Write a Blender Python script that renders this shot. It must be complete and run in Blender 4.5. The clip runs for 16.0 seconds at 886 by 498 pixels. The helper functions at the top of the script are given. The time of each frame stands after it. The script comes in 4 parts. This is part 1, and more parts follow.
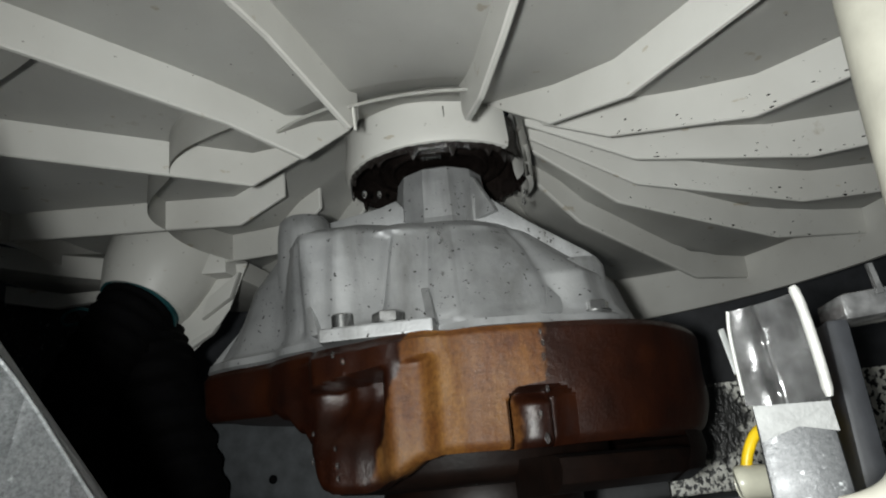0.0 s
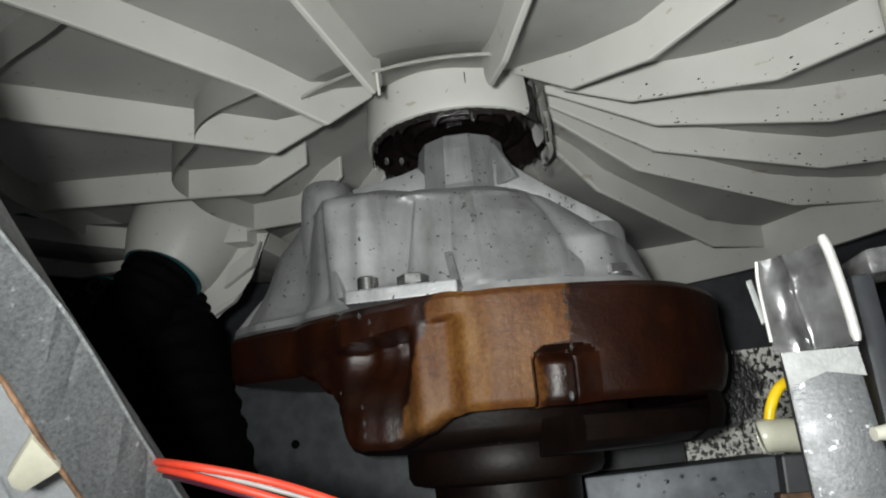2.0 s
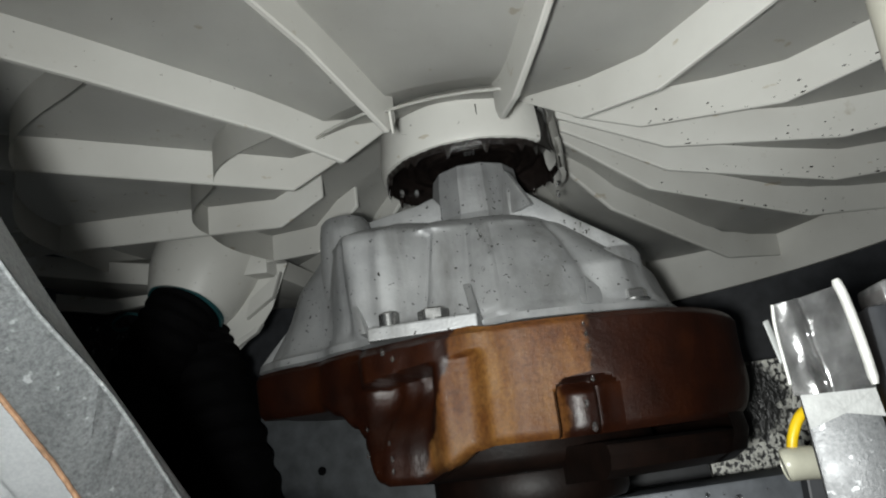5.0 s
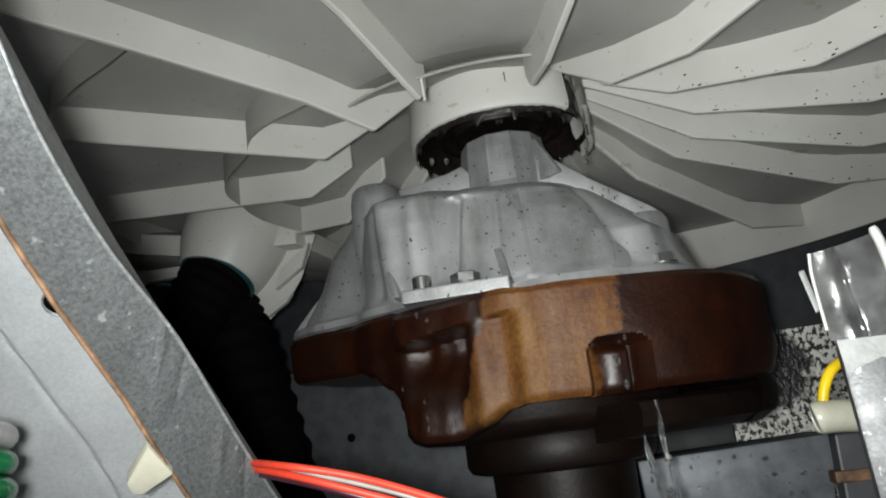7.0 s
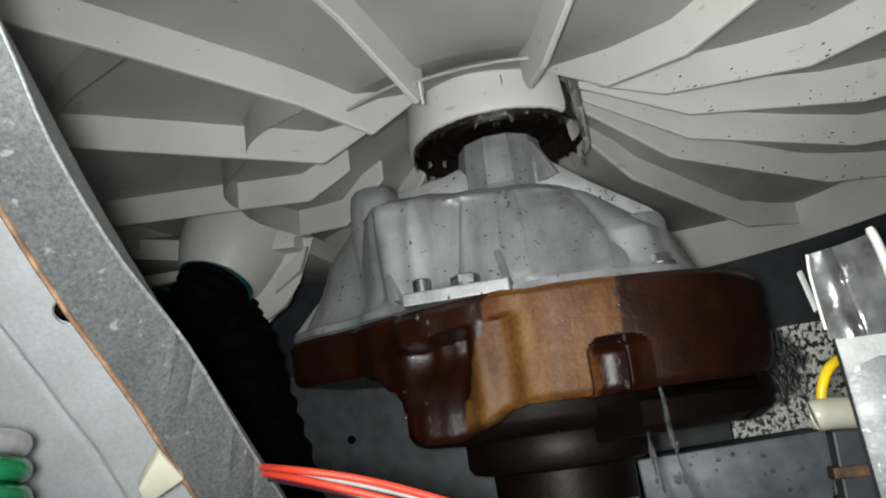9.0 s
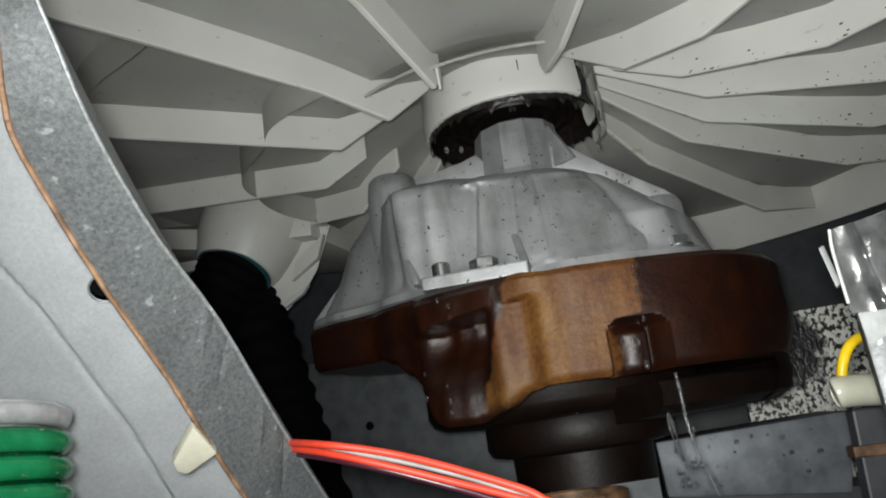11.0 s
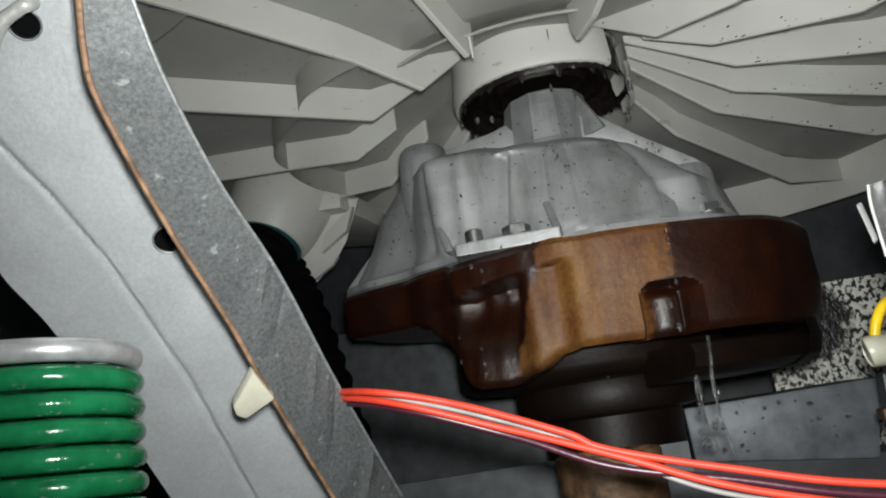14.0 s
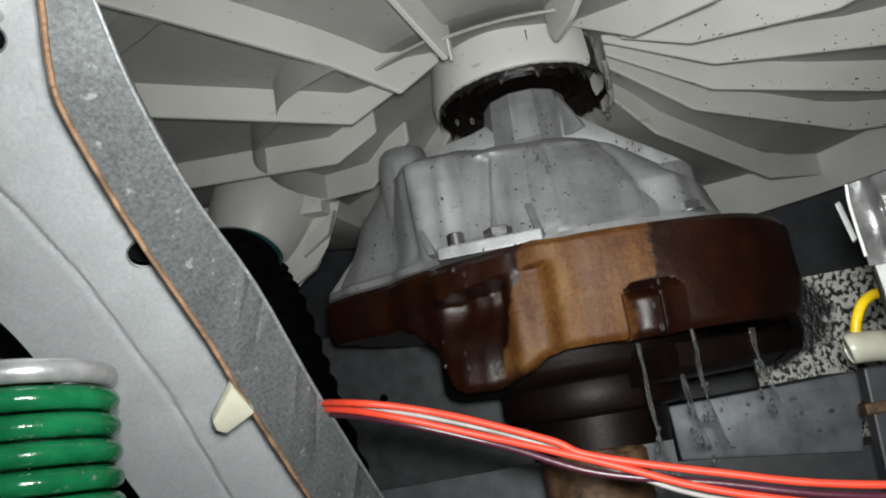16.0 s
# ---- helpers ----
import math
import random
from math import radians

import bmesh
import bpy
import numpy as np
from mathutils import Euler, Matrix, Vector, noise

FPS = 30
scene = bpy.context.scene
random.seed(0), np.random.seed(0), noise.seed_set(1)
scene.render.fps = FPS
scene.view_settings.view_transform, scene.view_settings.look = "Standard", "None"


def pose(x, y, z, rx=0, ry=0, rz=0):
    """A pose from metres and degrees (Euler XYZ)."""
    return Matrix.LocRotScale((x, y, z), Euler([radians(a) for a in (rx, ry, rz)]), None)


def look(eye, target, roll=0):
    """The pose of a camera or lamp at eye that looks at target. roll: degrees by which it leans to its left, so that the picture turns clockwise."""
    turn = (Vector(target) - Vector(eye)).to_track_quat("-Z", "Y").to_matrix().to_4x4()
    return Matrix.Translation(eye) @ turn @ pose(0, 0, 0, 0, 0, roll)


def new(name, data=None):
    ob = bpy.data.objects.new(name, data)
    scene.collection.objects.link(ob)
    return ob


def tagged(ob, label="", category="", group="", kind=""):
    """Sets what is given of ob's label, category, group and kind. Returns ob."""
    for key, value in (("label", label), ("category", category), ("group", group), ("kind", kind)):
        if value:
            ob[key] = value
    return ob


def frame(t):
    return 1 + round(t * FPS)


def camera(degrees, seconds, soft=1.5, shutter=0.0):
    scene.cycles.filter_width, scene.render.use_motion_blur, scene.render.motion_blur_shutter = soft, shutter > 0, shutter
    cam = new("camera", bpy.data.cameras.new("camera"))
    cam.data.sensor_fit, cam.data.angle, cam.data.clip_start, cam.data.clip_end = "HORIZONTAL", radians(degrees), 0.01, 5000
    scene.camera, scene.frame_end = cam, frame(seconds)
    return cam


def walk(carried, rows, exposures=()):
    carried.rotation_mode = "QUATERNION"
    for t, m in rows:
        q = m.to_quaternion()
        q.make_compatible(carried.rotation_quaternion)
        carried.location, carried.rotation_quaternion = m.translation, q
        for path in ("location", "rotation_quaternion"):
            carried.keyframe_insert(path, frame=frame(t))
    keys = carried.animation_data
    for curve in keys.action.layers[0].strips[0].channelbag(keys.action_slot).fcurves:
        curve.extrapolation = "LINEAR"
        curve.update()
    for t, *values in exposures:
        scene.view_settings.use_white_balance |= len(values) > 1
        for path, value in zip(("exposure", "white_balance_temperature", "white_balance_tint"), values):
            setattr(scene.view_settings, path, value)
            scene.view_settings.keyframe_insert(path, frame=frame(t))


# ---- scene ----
cam = camera(59.73, 16.0, soft=2.0)
PATH = [
    (0, (0.04654, -0.00984, 0.20417), (0.01500, 0.27578, 0.29037), -5.39),
    (0.5, (0.04530, -0.00943, 0.20173), (0.01252, 0.27706, 0.28449), -5.55),
    (1, (0.04362, -0.01095, 0.20096), (0.00950, 0.27605, 0.28138), -5.57),
    (1.5, (0.04285, -0.01019, 0.19836), (0.00718, 0.27715, 0.27687), -5.33),
    (2, (0.04070, -0.01310, 0.19778), (0.00438, 0.27418, 0.27621), -5.27),
    (2.5, (0.04368, -0.01213, 0.20133), (0.00854, 0.27465, 0.28211), -5.78),
    (3, (0.04821, -0.01301, 0.20806), (0.01525, 0.27280, 0.29307), -7.16),
    (3.5, (0.04995, -0.01468, 0.21264), (0.01670, 0.27087, 0.29839), -7.86),
    (4, (0.04843, -0.01689, 0.21268), (0.01256, 0.26855, 0.29777), -7.79),
    (6.5, (0.03421, -0.02525, 0.19931), (-0.01306, 0.26129, 0.27453), -7.00),
    (7, (0.03443, -0.02626, 0.20041), (-0.01406, 0.26018, 0.27524), -7.18),
    (7.5, (0.03134, -0.02806, 0.19906), (-0.01787, 0.25848, 0.27303), -7.35),
    (8, (0.03089, -0.02906, 0.19842), (-0.01772, 0.25740, 0.27311), -7.23),
    (8.5, (0.02998, -0.03093, 0.19773), (-0.02014, 0.25563, 0.27102), -7.49),
    (9, (0.03271, -0.02922, 0.20115), (-0.01360, 0.25765, 0.27574), -7.89),
    (11.5, (0.02608, -0.03353, 0.19462), (-0.02717, 0.25325, 0.26479), -8.04),
    (12, (0.02206, -0.03719, 0.19071), (-0.03406, 0.24957, 0.25866), -7.82),
    (12.5, (0.02187, -0.03865, 0.19098), (-0.03613, 0.24792, 0.25815), -8.11),
    (13, (0.02023, -0.03958, 0.19027), (-0.03908, 0.24699, 0.25631), -7.83),
    (13.5, (0.02114, -0.03906, 0.19050), (-0.03825, 0.24747, 0.25665), -7.86),
    (14, (0.02219, -0.03716, 0.19119), (-0.03628, 0.24953, 0.25745), -7.93),
    (14.5, (0.02276, -0.03634, 0.19127), (-0.03442, 0.25063, 0.25743), -8.07),
    (15, (0.02717, -0.03271, 0.19609), (-0.02649, 0.25473, 0.26316), -8.89),
    (15.5, (0.02453, -0.03553, 0.19519), (-0.02903, 0.25172, 0.26317), -9.01),
    (16, (0.02332, -0.03571, 0.19358), (-0.02940, 0.25244, 0.25833), -9.27),
]
walk(cam, [(t, look(eye, target, roll)) for t, eye, target, roll in PATH], [(0.0, -0.16), (4.0, -0.14), (6.5, -0.12), (9.0, -0.12), (11.5, -0.20), (14.5, -0.22), (16.0, -0.20)])

# ---- light ----
world = bpy.data.worlds.new("world")
scene.world = world
world.use_nodes = True
world.node_tree.nodes["Background"].inputs[0].default_value = (0.8, 0.9, 1.0, 1)
world.node_tree.nodes["Background"].inputs[1].default_value = 0.08

torch = bpy.data.lights.new("torch", "AREA")
torch.shape, torch.size, torch.energy, torch.color = "DISK", 0.014, 0.60, (0.97, 1.0, 0.975)
torch.spread = radians(118)
new("torch", torch).matrix_world = look((0.027, -0.034, 0.202), (0.066, 0.34, 0.305))

CX, CY = 0.007, 0.362          # the drive's upright axis


# ---- small tools ----
def part(name, bm, material, parent=None, label="", smooth=False):
    bmesh.ops.recalc_face_normals(bm, faces=bm.faces[:])
    me = bpy.data.meshes.new(name)
    for face in bm.faces:
        face.smooth = smooth
    bm.to_mesh(me)
    bm.free()
    me.materials.append(material)
    ob = new(name, me)
    if smooth:
        me.set_sharp_from_angle(angle=radians(38))
    ob.parent = parent
    if label:
        ob["label"] = label
    return ob


def thing(name, label, category, group="", kind=""):
    return tagged(new(name), label, category, group, kind)


def smooth01(a, b, x):
    t = min(1.0, max(0.0, (x - a) / (b - a)))
    return t * t * (3 - 2 * t)


def interp(x, table):
    if x <= table[0][0]:
        return table[0][1]
    for (x0, y0), (x1, y1) in zip(table, table[1:]):
        if x <= x1:
            return y0 + (y1 - y0) * (x - x0) / (x1 - x0)
    return table[-1][1]


def interp_s(x, table):
    if x <= table[0][0]:
        return table[0][1]
    for (x0, y0), (x1, y1) in zip(table, table[1:]):
        if x <= x1:
            return y0 + (y1 - y0) * smooth01(x0, x1, x)
    return table[-1][1]


def grid(nu, nv, point, close_u=False, bm=None):
    """A sheet of quads; point(i / nu, j / nv) gives the places."""
    bm = bm or bmesh.new()
    cols = nu if close_u else nu + 1
    vs = [[bm.verts.new(point(i / nu, j / nv)) for j in range(nv + 1)] for i in range(cols)]
    for i in range(nu):
        for j in range(nv):
            a, b = vs[i], vs[(i + 1) % cols]
            bm.faces.new((a[j], b[j], b[j + 1], a[j + 1]))
    return bm


def lathe(profile, n=64, cx=CX, cy=CY, a0=0.0, a1=360.0, bm=None):
    full = abs(a1 - a0) >= 360

    def point(u, v):
        a = radians(a0 + (a1 - a0) * u)
        r, z = profile[round(v * (len(profile) - 1))]
        return (cx + r * math.cos(a), cy + r * math.sin(a), z)
    return grid(n, len(profile) - 1, point, full, bm)


def sweep(path, radius, n=12, bm=None, caps=True):
    """A round bar along the points; radius may be a list."""
    bm = bm or bmesh.new()
    path = [Vector(p) for p in path]
    rings, side = [], None
    for k, p in enumerate(path):
        d = (path[min(k + 1, len(path) - 1)] - path[max(k - 1, 0)]).normalized()
        if side is None:
            side = d.orthogonal().normalized()
        side = (side - d * side.dot(d)).normalized()
        other = d.cross(side)
        r = radius[k] if isinstance(radius, (list, tuple)) else radius
        rings.append([bm.verts.new(p + r * (math.cos(2 * math.pi * i / n) * side + math.sin(2 * math.pi * i / n) * other)) for i in range(n)])
    for a, b in zip(rings, rings[1:]):
        for i in range(n):
            bm.faces.new((a[i], a[(i + 1) % n], b[(i + 1) % n], b[i]))
    if caps:
        bm.faces.new(rings[0][::-1])
        bm.faces.new(rings[-1])
    return bm


def curve_points(points, n):
    """n + 1 places on a smooth line through the points."""
    points = [Vector(p) for p in points]
    ext = [2 * points[0] - points[1]] + points + [2 * points[-1] - points[-2]]
    out = []
    for i in range(n + 1):
        s = i / n * (len(points) - 1)
        k = min(int(s), len(points) - 2)
        t = s - k
        a, b, c, d = ext[k:k + 4]
        out.append(0.5 * (2 * b + (c - a) * t + (2 * a - 5 * b + 4 * c - d) * t * t + (3 * b - a - 3 * c + d) * t ** 3))
    return out


def slab(outline, depth, bm=None, bevel=0.0, segments=2):
    """A plate: the outline's places, thickened by the vector depth."""
    own = bm is None
    bm = bm or bmesh.new()
    d = Vector(depth)
    a = [bm.verts.new(Vector(p)) for p in outline]
    b = [bm.verts.new(Vector(p) + d) for p in outline]
    bm.faces.new(a)
    bm.faces.new(b[::-1])
    n = len(a)
    for i in range(n):
        bm.faces.new((a[i], b[i], b[(i + 1) % n], a[(i + 1) % n]))
    if bevel and own:
        bmesh.ops.recalc_face_normals(bm, faces=bm.faces[:])
        bmesh.ops.bevel(bm, geom=bm.edges[:], offset=bevel, segments=segments, affect="EDGES", profile=0.6, clamp_overlap=True)
    return bm


def box(centre, size, m=None, bevel=0.0):
    x, y, z = (s / 2 for s in size)
    bm = slab([(-x, -y, -z), (x, -y, -z), (x, y, -z), (-x, y, -z)], (0, 0, 2 * z), bevel=bevel)
    bmesh.ops.transform(bm, matrix=Matrix.Translation(centre) @ (m or Matrix()), verts=bm.verts[:])
    return bm


# ---- materials ----
def material(name, colour, rough=0.5, metal=0.0):
    mat = bpy.data.materials.new(name)
    mat.use_nodes = True
    p = mat.node_tree.nodes["Principled BSDF"]
    p.inputs["Base Color"].default_value = (*colour, 1)
    p.inputs["Roughness"].default_value = rough
    p.inputs["Metallic"].default_value = metal
    return mat, mat.node_tree, p


def noise_node(tree, scale, detail=4.0, rough=0.55, stretch=(1, 1, 1)):
    co = tree.nodes.new("ShaderNodeTexCoord")
    mp = tree.nodes.new("ShaderNodeMapping")
    mp.inputs["Scale"].default_value = stretch
    nz = tree.nodes.new("ShaderNodeTexNoise")
    nz.inputs["Scale"].default_value, nz.inputs["Detail"].default_value, nz.inputs["Roughness"].default_value = scale, detail, rough
    tree.links.new(co.outputs["Object"], mp.inputs["Vector"])
    tree.links.new(mp.outputs["Vector"], nz.inputs["Vector"])
    return nz.outputs["Fac"]


def ramp(tree, fac, stops):
    r = tree.nodes.new("ShaderNodeValToRGB")
    els = r.color_ramp.elements
    while len(els) < len(stops):
        els.new(0.5)
    for e, (at, c) in zip(els, stops):
        e.position = at
        e.color = (*c, 1) if len(c) == 3 else c
    tree.links.new(fac, r.inputs["Fac"])
    return r.outputs["Color"]


def mix(tree, fac, a, b, kind="MIX"):
    m = tree.nodes.new("ShaderNodeMix")
    m.data_type, m.blend_type = "RGBA", kind
    for value, socket in ((fac, m.inputs[0]), (a, m.inputs[6]), (b, m.inputs[7])):
        if isinstance(value, (int, float)):
            socket.default_value = value
        elif isinstance(value, tuple):
            socket.default_value = (*value, 1)
        else:
            tree.links.new(value, socket)
    return m.outputs[2]


def bump(tree, p, fac, strength, distance):
    b = tree.nodes.new("ShaderNodeBump")
    b.inputs["Strength"].default_value, b.inputs["Distance"].default_value = strength, distance
    tree.links.new(fac, b.inputs["Height"])
    tree.links.new(b.outputs["Normal"], p.inputs["Normal"])
    return b


def grey(v):
    return (v, v, v)


def make_plastic():
    mat, t, p = material("tub plastic", (0.62, 0.61, 0.57), 0.42)
    big = ramp(t, noise_node(t, 14, 5), [(0.3, (0.55, 0.54, 0.505)), (0.7, (0.66, 0.655, 0.62))])
    # thin brown splashes and specks of old dirt
    stain = ramp(t, noise_node(t, 42, 6, 0.65), [(0.66, grey(0)), (0.74, grey(0.6))])
    c = mix(t, stain, big, (0.33, 0.28, 0.2))
    drips = ramp(t, noise_node(t, 75, 3, 0.5, (1, 1, 2.2)), [(0.69, grey(0)), (0.72, grey(0.5))])
    c = mix(t, drips, c, (0.36, 0.29, 0.18))
    specks = ramp(t, noise_node(t, 330, 2, 0.5, (1, 1, 1.6)), [(0.745, grey(0)), (0.765, grey(0.8))])
    c = mix(t, specks, c, (0.07, 0.05, 0.035))
    t.links.new(c, p.inputs["Base Color"])
    bump(t, p, noise_node(t, 900, 3), 0.08, 0.0006)
    return mat


def make_cast_aluminium():
    mat, t, p = material("cast aluminium", (0.55, 0.56, 0.56), 0.42, 0.55)
    big = ramp(t, noise_node(t, 30, 6, 0.6), [(0.25, (0.27, 0.275, 0.28)), (0.5, (0.40, 0.405, 0.41)), (0.75, (0.50, 0.505, 0.505))])
    runs = ramp(t, noise_node(t, 60, 4, 0.6, (1, 1, 0.12)), [(0.5, grey(0)), (0.72, grey(0.7))])
    c = mix(t, runs, big, (0.17, 0.168, 0.16))
    specks = ramp(t, noise_node(t, 500, 2, 0.5), [(0.684, grey(0)), (0.71, grey(1))])
    c = mix(t, specks, c, (0.03, 0.027, 0.025))
    t.links.new(c, p.inputs["Base Color"])
    r = ramp(t, noise_node(t, 90, 5), [(0.3, grey(0.48)), (0.7, grey(0.64))])
    t.links.new(r, p.inputs["Roughness"])
    bump(t, p, noise_node(t, 700, 4), 0.22, 0.0007)
    return mat


def make_rust():
    """Rusted cast iron: a dry ochre patch between two wet, dark red runs."""
    mat, t, p = material("rusted iron", (0.2, 0.07, 0.02), 0.5)

    def calc(kind, a, b, c=None):
        m = t.nodes.new("ShaderNodeMath")
        m.operation = kind
        for value, socket in zip((a, b, c), m.inputs):
            if value is None:
                continue
            if isinstance(value, (int, float)):
                socket.default_value = value
            else:
                t.links.new(value, socket)
        return m.outputs[0]

    def step(value, lo, hi):
        m = t.nodes.new("ShaderNodeMapRange")
        m.interpolation_type = "SMOOTHSTEP"
        m.inputs["From Min"].default_value, m.inputs["From Max"].default_value = lo, hi
        t.links.new(value, m.inputs["Value"])
        return m.outputs["Result"]
    dry = ramp(t, noise_node(t, 48, 6, 0.62), [(0.30, (0.090, 0.026, 0.0030)), (0.42, (0.155, 0.058, 0.0080)), (0.58, (0.190, 0.084, 0.016)), (0.72, (0.250, 0.128, 0.036))])
    grain = ramp(t, noise_node(t, 520, 4, 0.65), [(0.35, (0.66, 0.62, 0.56)), (0.6, grey(1.0))])
    dry = mix(t, 1.0, dry, grain, "MULTIPLY")
    runs = ramp(t, noise_node(t, 95, 4, 0.6, (1, 1, 0.15)), [(0.42, (0.62, 0.50, 0.42)), (0.60, grey(1.0))])
    dry = mix(t, 0.8, dry, runs, "MULTIPLY")
    wet = ramp(t, noise_node(t, 40, 5, 0.6), [(0.3, (0.0085, 0.0021, 0.0007)), (0.5, (0.0170, 0.0036, 0.0009)), (0.75, (0.034, 0.0082, 0.0016))])
    co = t.nodes.new("ShaderNodeTexCoord")
    sep = t.nodes.new("ShaderNodeSeparateXYZ")
    t.links.new(co.outputs["Object"], sep.inputs[0])
    x, z = sep.outputs["X"], sep.outputs["Z"]
    wob = calc("ADD", x, calc("MULTIPLY_ADD", noise_node(t, 110, 5, 0.62), 0.011, -0.0055))
    # the patch leans left towards its foot and ends at the notch
    left = calc("ADD", wob, calc("MULTIPLY_ADD", z, -0.34, 0.0880))
    right = calc("ADD", wob, calc("MULTIPLY", step(z, 0.2350, 0.2325), 0.0120))
    patch = calc("MULTIPLY", step(left, -0.0010, 0.0010), calc("SUBTRACT", 1.0, step(right, 0.0465, 0.0495)))
    patch = calc("MULTIPLY", patch, step(z, 0.2040, 0.2110))
    patch = calc("MULTIPLY", patch, step(sep.outputs["Y"], 0.290, 0.282))
    t.links.new(mix(t, patch, wet, dry), p.inputs["Base Color"])
    rr = t.nodes.new("ShaderNodeMapRange")
    rr.inputs["To Min"].default_value, rr.inputs["To Max"].default_value = 0.40, 0.60
    t.links.new(patch, rr.inputs["Value"])
    t.links.new(rr.outputs["Result"], p.inputs["Roughness"])
    t.links.new(calc("MULTIPLY_ADD", patch, -0.16, 0.20), p.inputs["Coat Weight"])
    p.inputs["Coat Roughness"].default_value = 0.10
    b = bump(t, p, noise_node(t, 240, 6, 0.7), 0.45, 0.0010)
    t.links.new(b.outputs["Normal"], p.inputs["Coat Normal"])
    return mat


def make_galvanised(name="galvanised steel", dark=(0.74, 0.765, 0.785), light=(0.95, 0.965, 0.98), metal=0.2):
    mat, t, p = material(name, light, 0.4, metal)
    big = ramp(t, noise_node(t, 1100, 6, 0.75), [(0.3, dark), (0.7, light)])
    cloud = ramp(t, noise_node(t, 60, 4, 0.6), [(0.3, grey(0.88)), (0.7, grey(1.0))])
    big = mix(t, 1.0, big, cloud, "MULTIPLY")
    spots = ramp(t, noise_node(t, 330, 3, 0.6), [(0.64, grey(0)), (0.72, grey(0.6))])
    t.links.new(mix(t, spots, big, (0.7, 0.72, 0.73)), p.inputs["Base Color"])
    r = ramp(t, noise_node(t, 200, 4), [(0.3, grey(0.36)), (0.7, grey(0.52))])
    t.links.new(r, p.inputs["Roughness"])
    bump(t, p, noise_node(t, 900, 5, 0.65), 0.22, 0.0005)
    return mat


def make_plain(name, colour, rough, metal=0.0, scale=120, spread=0.3, relief=0.1):
    mat, t, p = material(name, colour, rough, metal)
    lo = tuple(c * (1 - spread) for c in colour)
    hi = tuple(min(1, c * (1 + spread)) for c in colour)
    t.links.new(ramp(t, noise_node(t, scale, 5), [(0.3, lo), (0.7, hi)]), p.inputs["Base Color"])
    bump(t, p, noise_node(t, scale * 5, 3), relief, 0.0006)
    return mat


def make_speckled():
    mat, t, p = material("wet wall with painted glints", (0.05, 0.05, 0.05), 0.35)
    # torch glints on the wet black wall, painted as white specks
    f = noise_node(t, 320, 3, 0.55, (1, 1, 0.75))
    c = ramp(t, f, [(0.455, (0.012, 0.012, 0.011)), (0.51, (0.84, 0.83, 0.76))])
    # the motor's soft shadow on this wall, painted in as a ragged black blot
    co = t.nodes.new("ShaderNodeTexCoord")
    mp = t.nodes.new("ShaderNodeMapping")
    mp.inputs["Location"].default_value, mp.inputs["Scale"].default_value = (-0.156 / 0.024, -0.525 / 0.03, -0.226 / 0.032), (1 / 0.024, 1 / 0.03, 1 / 0.032)
    t.links.new(co.outputs["Object"], mp.inputs["Vector"])
    ball = t.nodes.new("ShaderNodeTexGradient")
    ball.gradient_type = "SPHERICAL"
    t.links.new(mp.outputs["Vector"], ball.inputs["Vector"])
    ragged = mix(t, 0.5, ball.outputs["Color"], noise_node(t, 130, 4, 0.6))
    c = mix(t, ramp(t, ragged, [(0.30, grey(0)), (0.40, grey(1))]), c, (0.012, 0.012, 0.011))
    t.links.new(c, p.inputs["Base Color"])
    bump(t, p, f, 0.5, 0.002)
    return mat


def make_water():
    mat, t, p = material("water", (1, 1, 1), 0.08)
    p.inputs["Transmission Weight"].default_value = 0.97
    bump(t, p, noise_node(t, 650, 3), 0.5, 0.0008)
    p.inputs["IOR"].default_value = 1.33
    return mat


def make_enamel():
    """Green enamel, scuffed down to grey wire in places."""
    mat, t, p = material("green enamel", (0.008, 0.15, 0.055), 0.2)
    c = ramp(t, noise_node(t, 150, 5), [(0.3, (0.005, 0.105, 0.036)), (0.7, (0.012, 0.20, 0.075))])
    scuff = ramp(t, noise_node(t, 260, 5, 0.65, (1, 1, 2.5)), [(0.62, grey(0)), (0.70, grey(0.75))])
    t.links.new(mix(t, scuff, c, (0.22, 0.25, 0.23)), p.inputs["Base Color"])
    t.links.new(ramp(t, scuff, [(0.0, grey(0.17)), (1.0, grey(0.5))]), p.inputs["Roughness"])
    bump(t, p, noise_node(t, 500, 4), 0.3, 0.0006)
    return mat


def make_spattered():
    """Black plastic with fine pale drops in upright runs."""
    mat, t, p = material("spattered black plastic", (0.01, 0.01, 0.011), 0.4)
    dots = ramp(t, noise_node(t, 480, 3, 0.6, (1, 1, 0.55)), [(0.60, grey(0)), (0.68, grey(1))])
    runs = ramp(t, noise_node(t, 110, 3, 0.5, (1, 1, 0.12)), [(0.42, grey(0)), (0.60, grey(0.8))])
    both = mix(t, 1.0, dots, runs, "MULTIPLY")
    t.links.new(mix(t, both, (0.012, 0.012, 0.014), (0.30, 0.31, 0.31)), p.inputs["Base Color"])
    bump(t, p, dots, 0.3, 0.0006)
    return mat


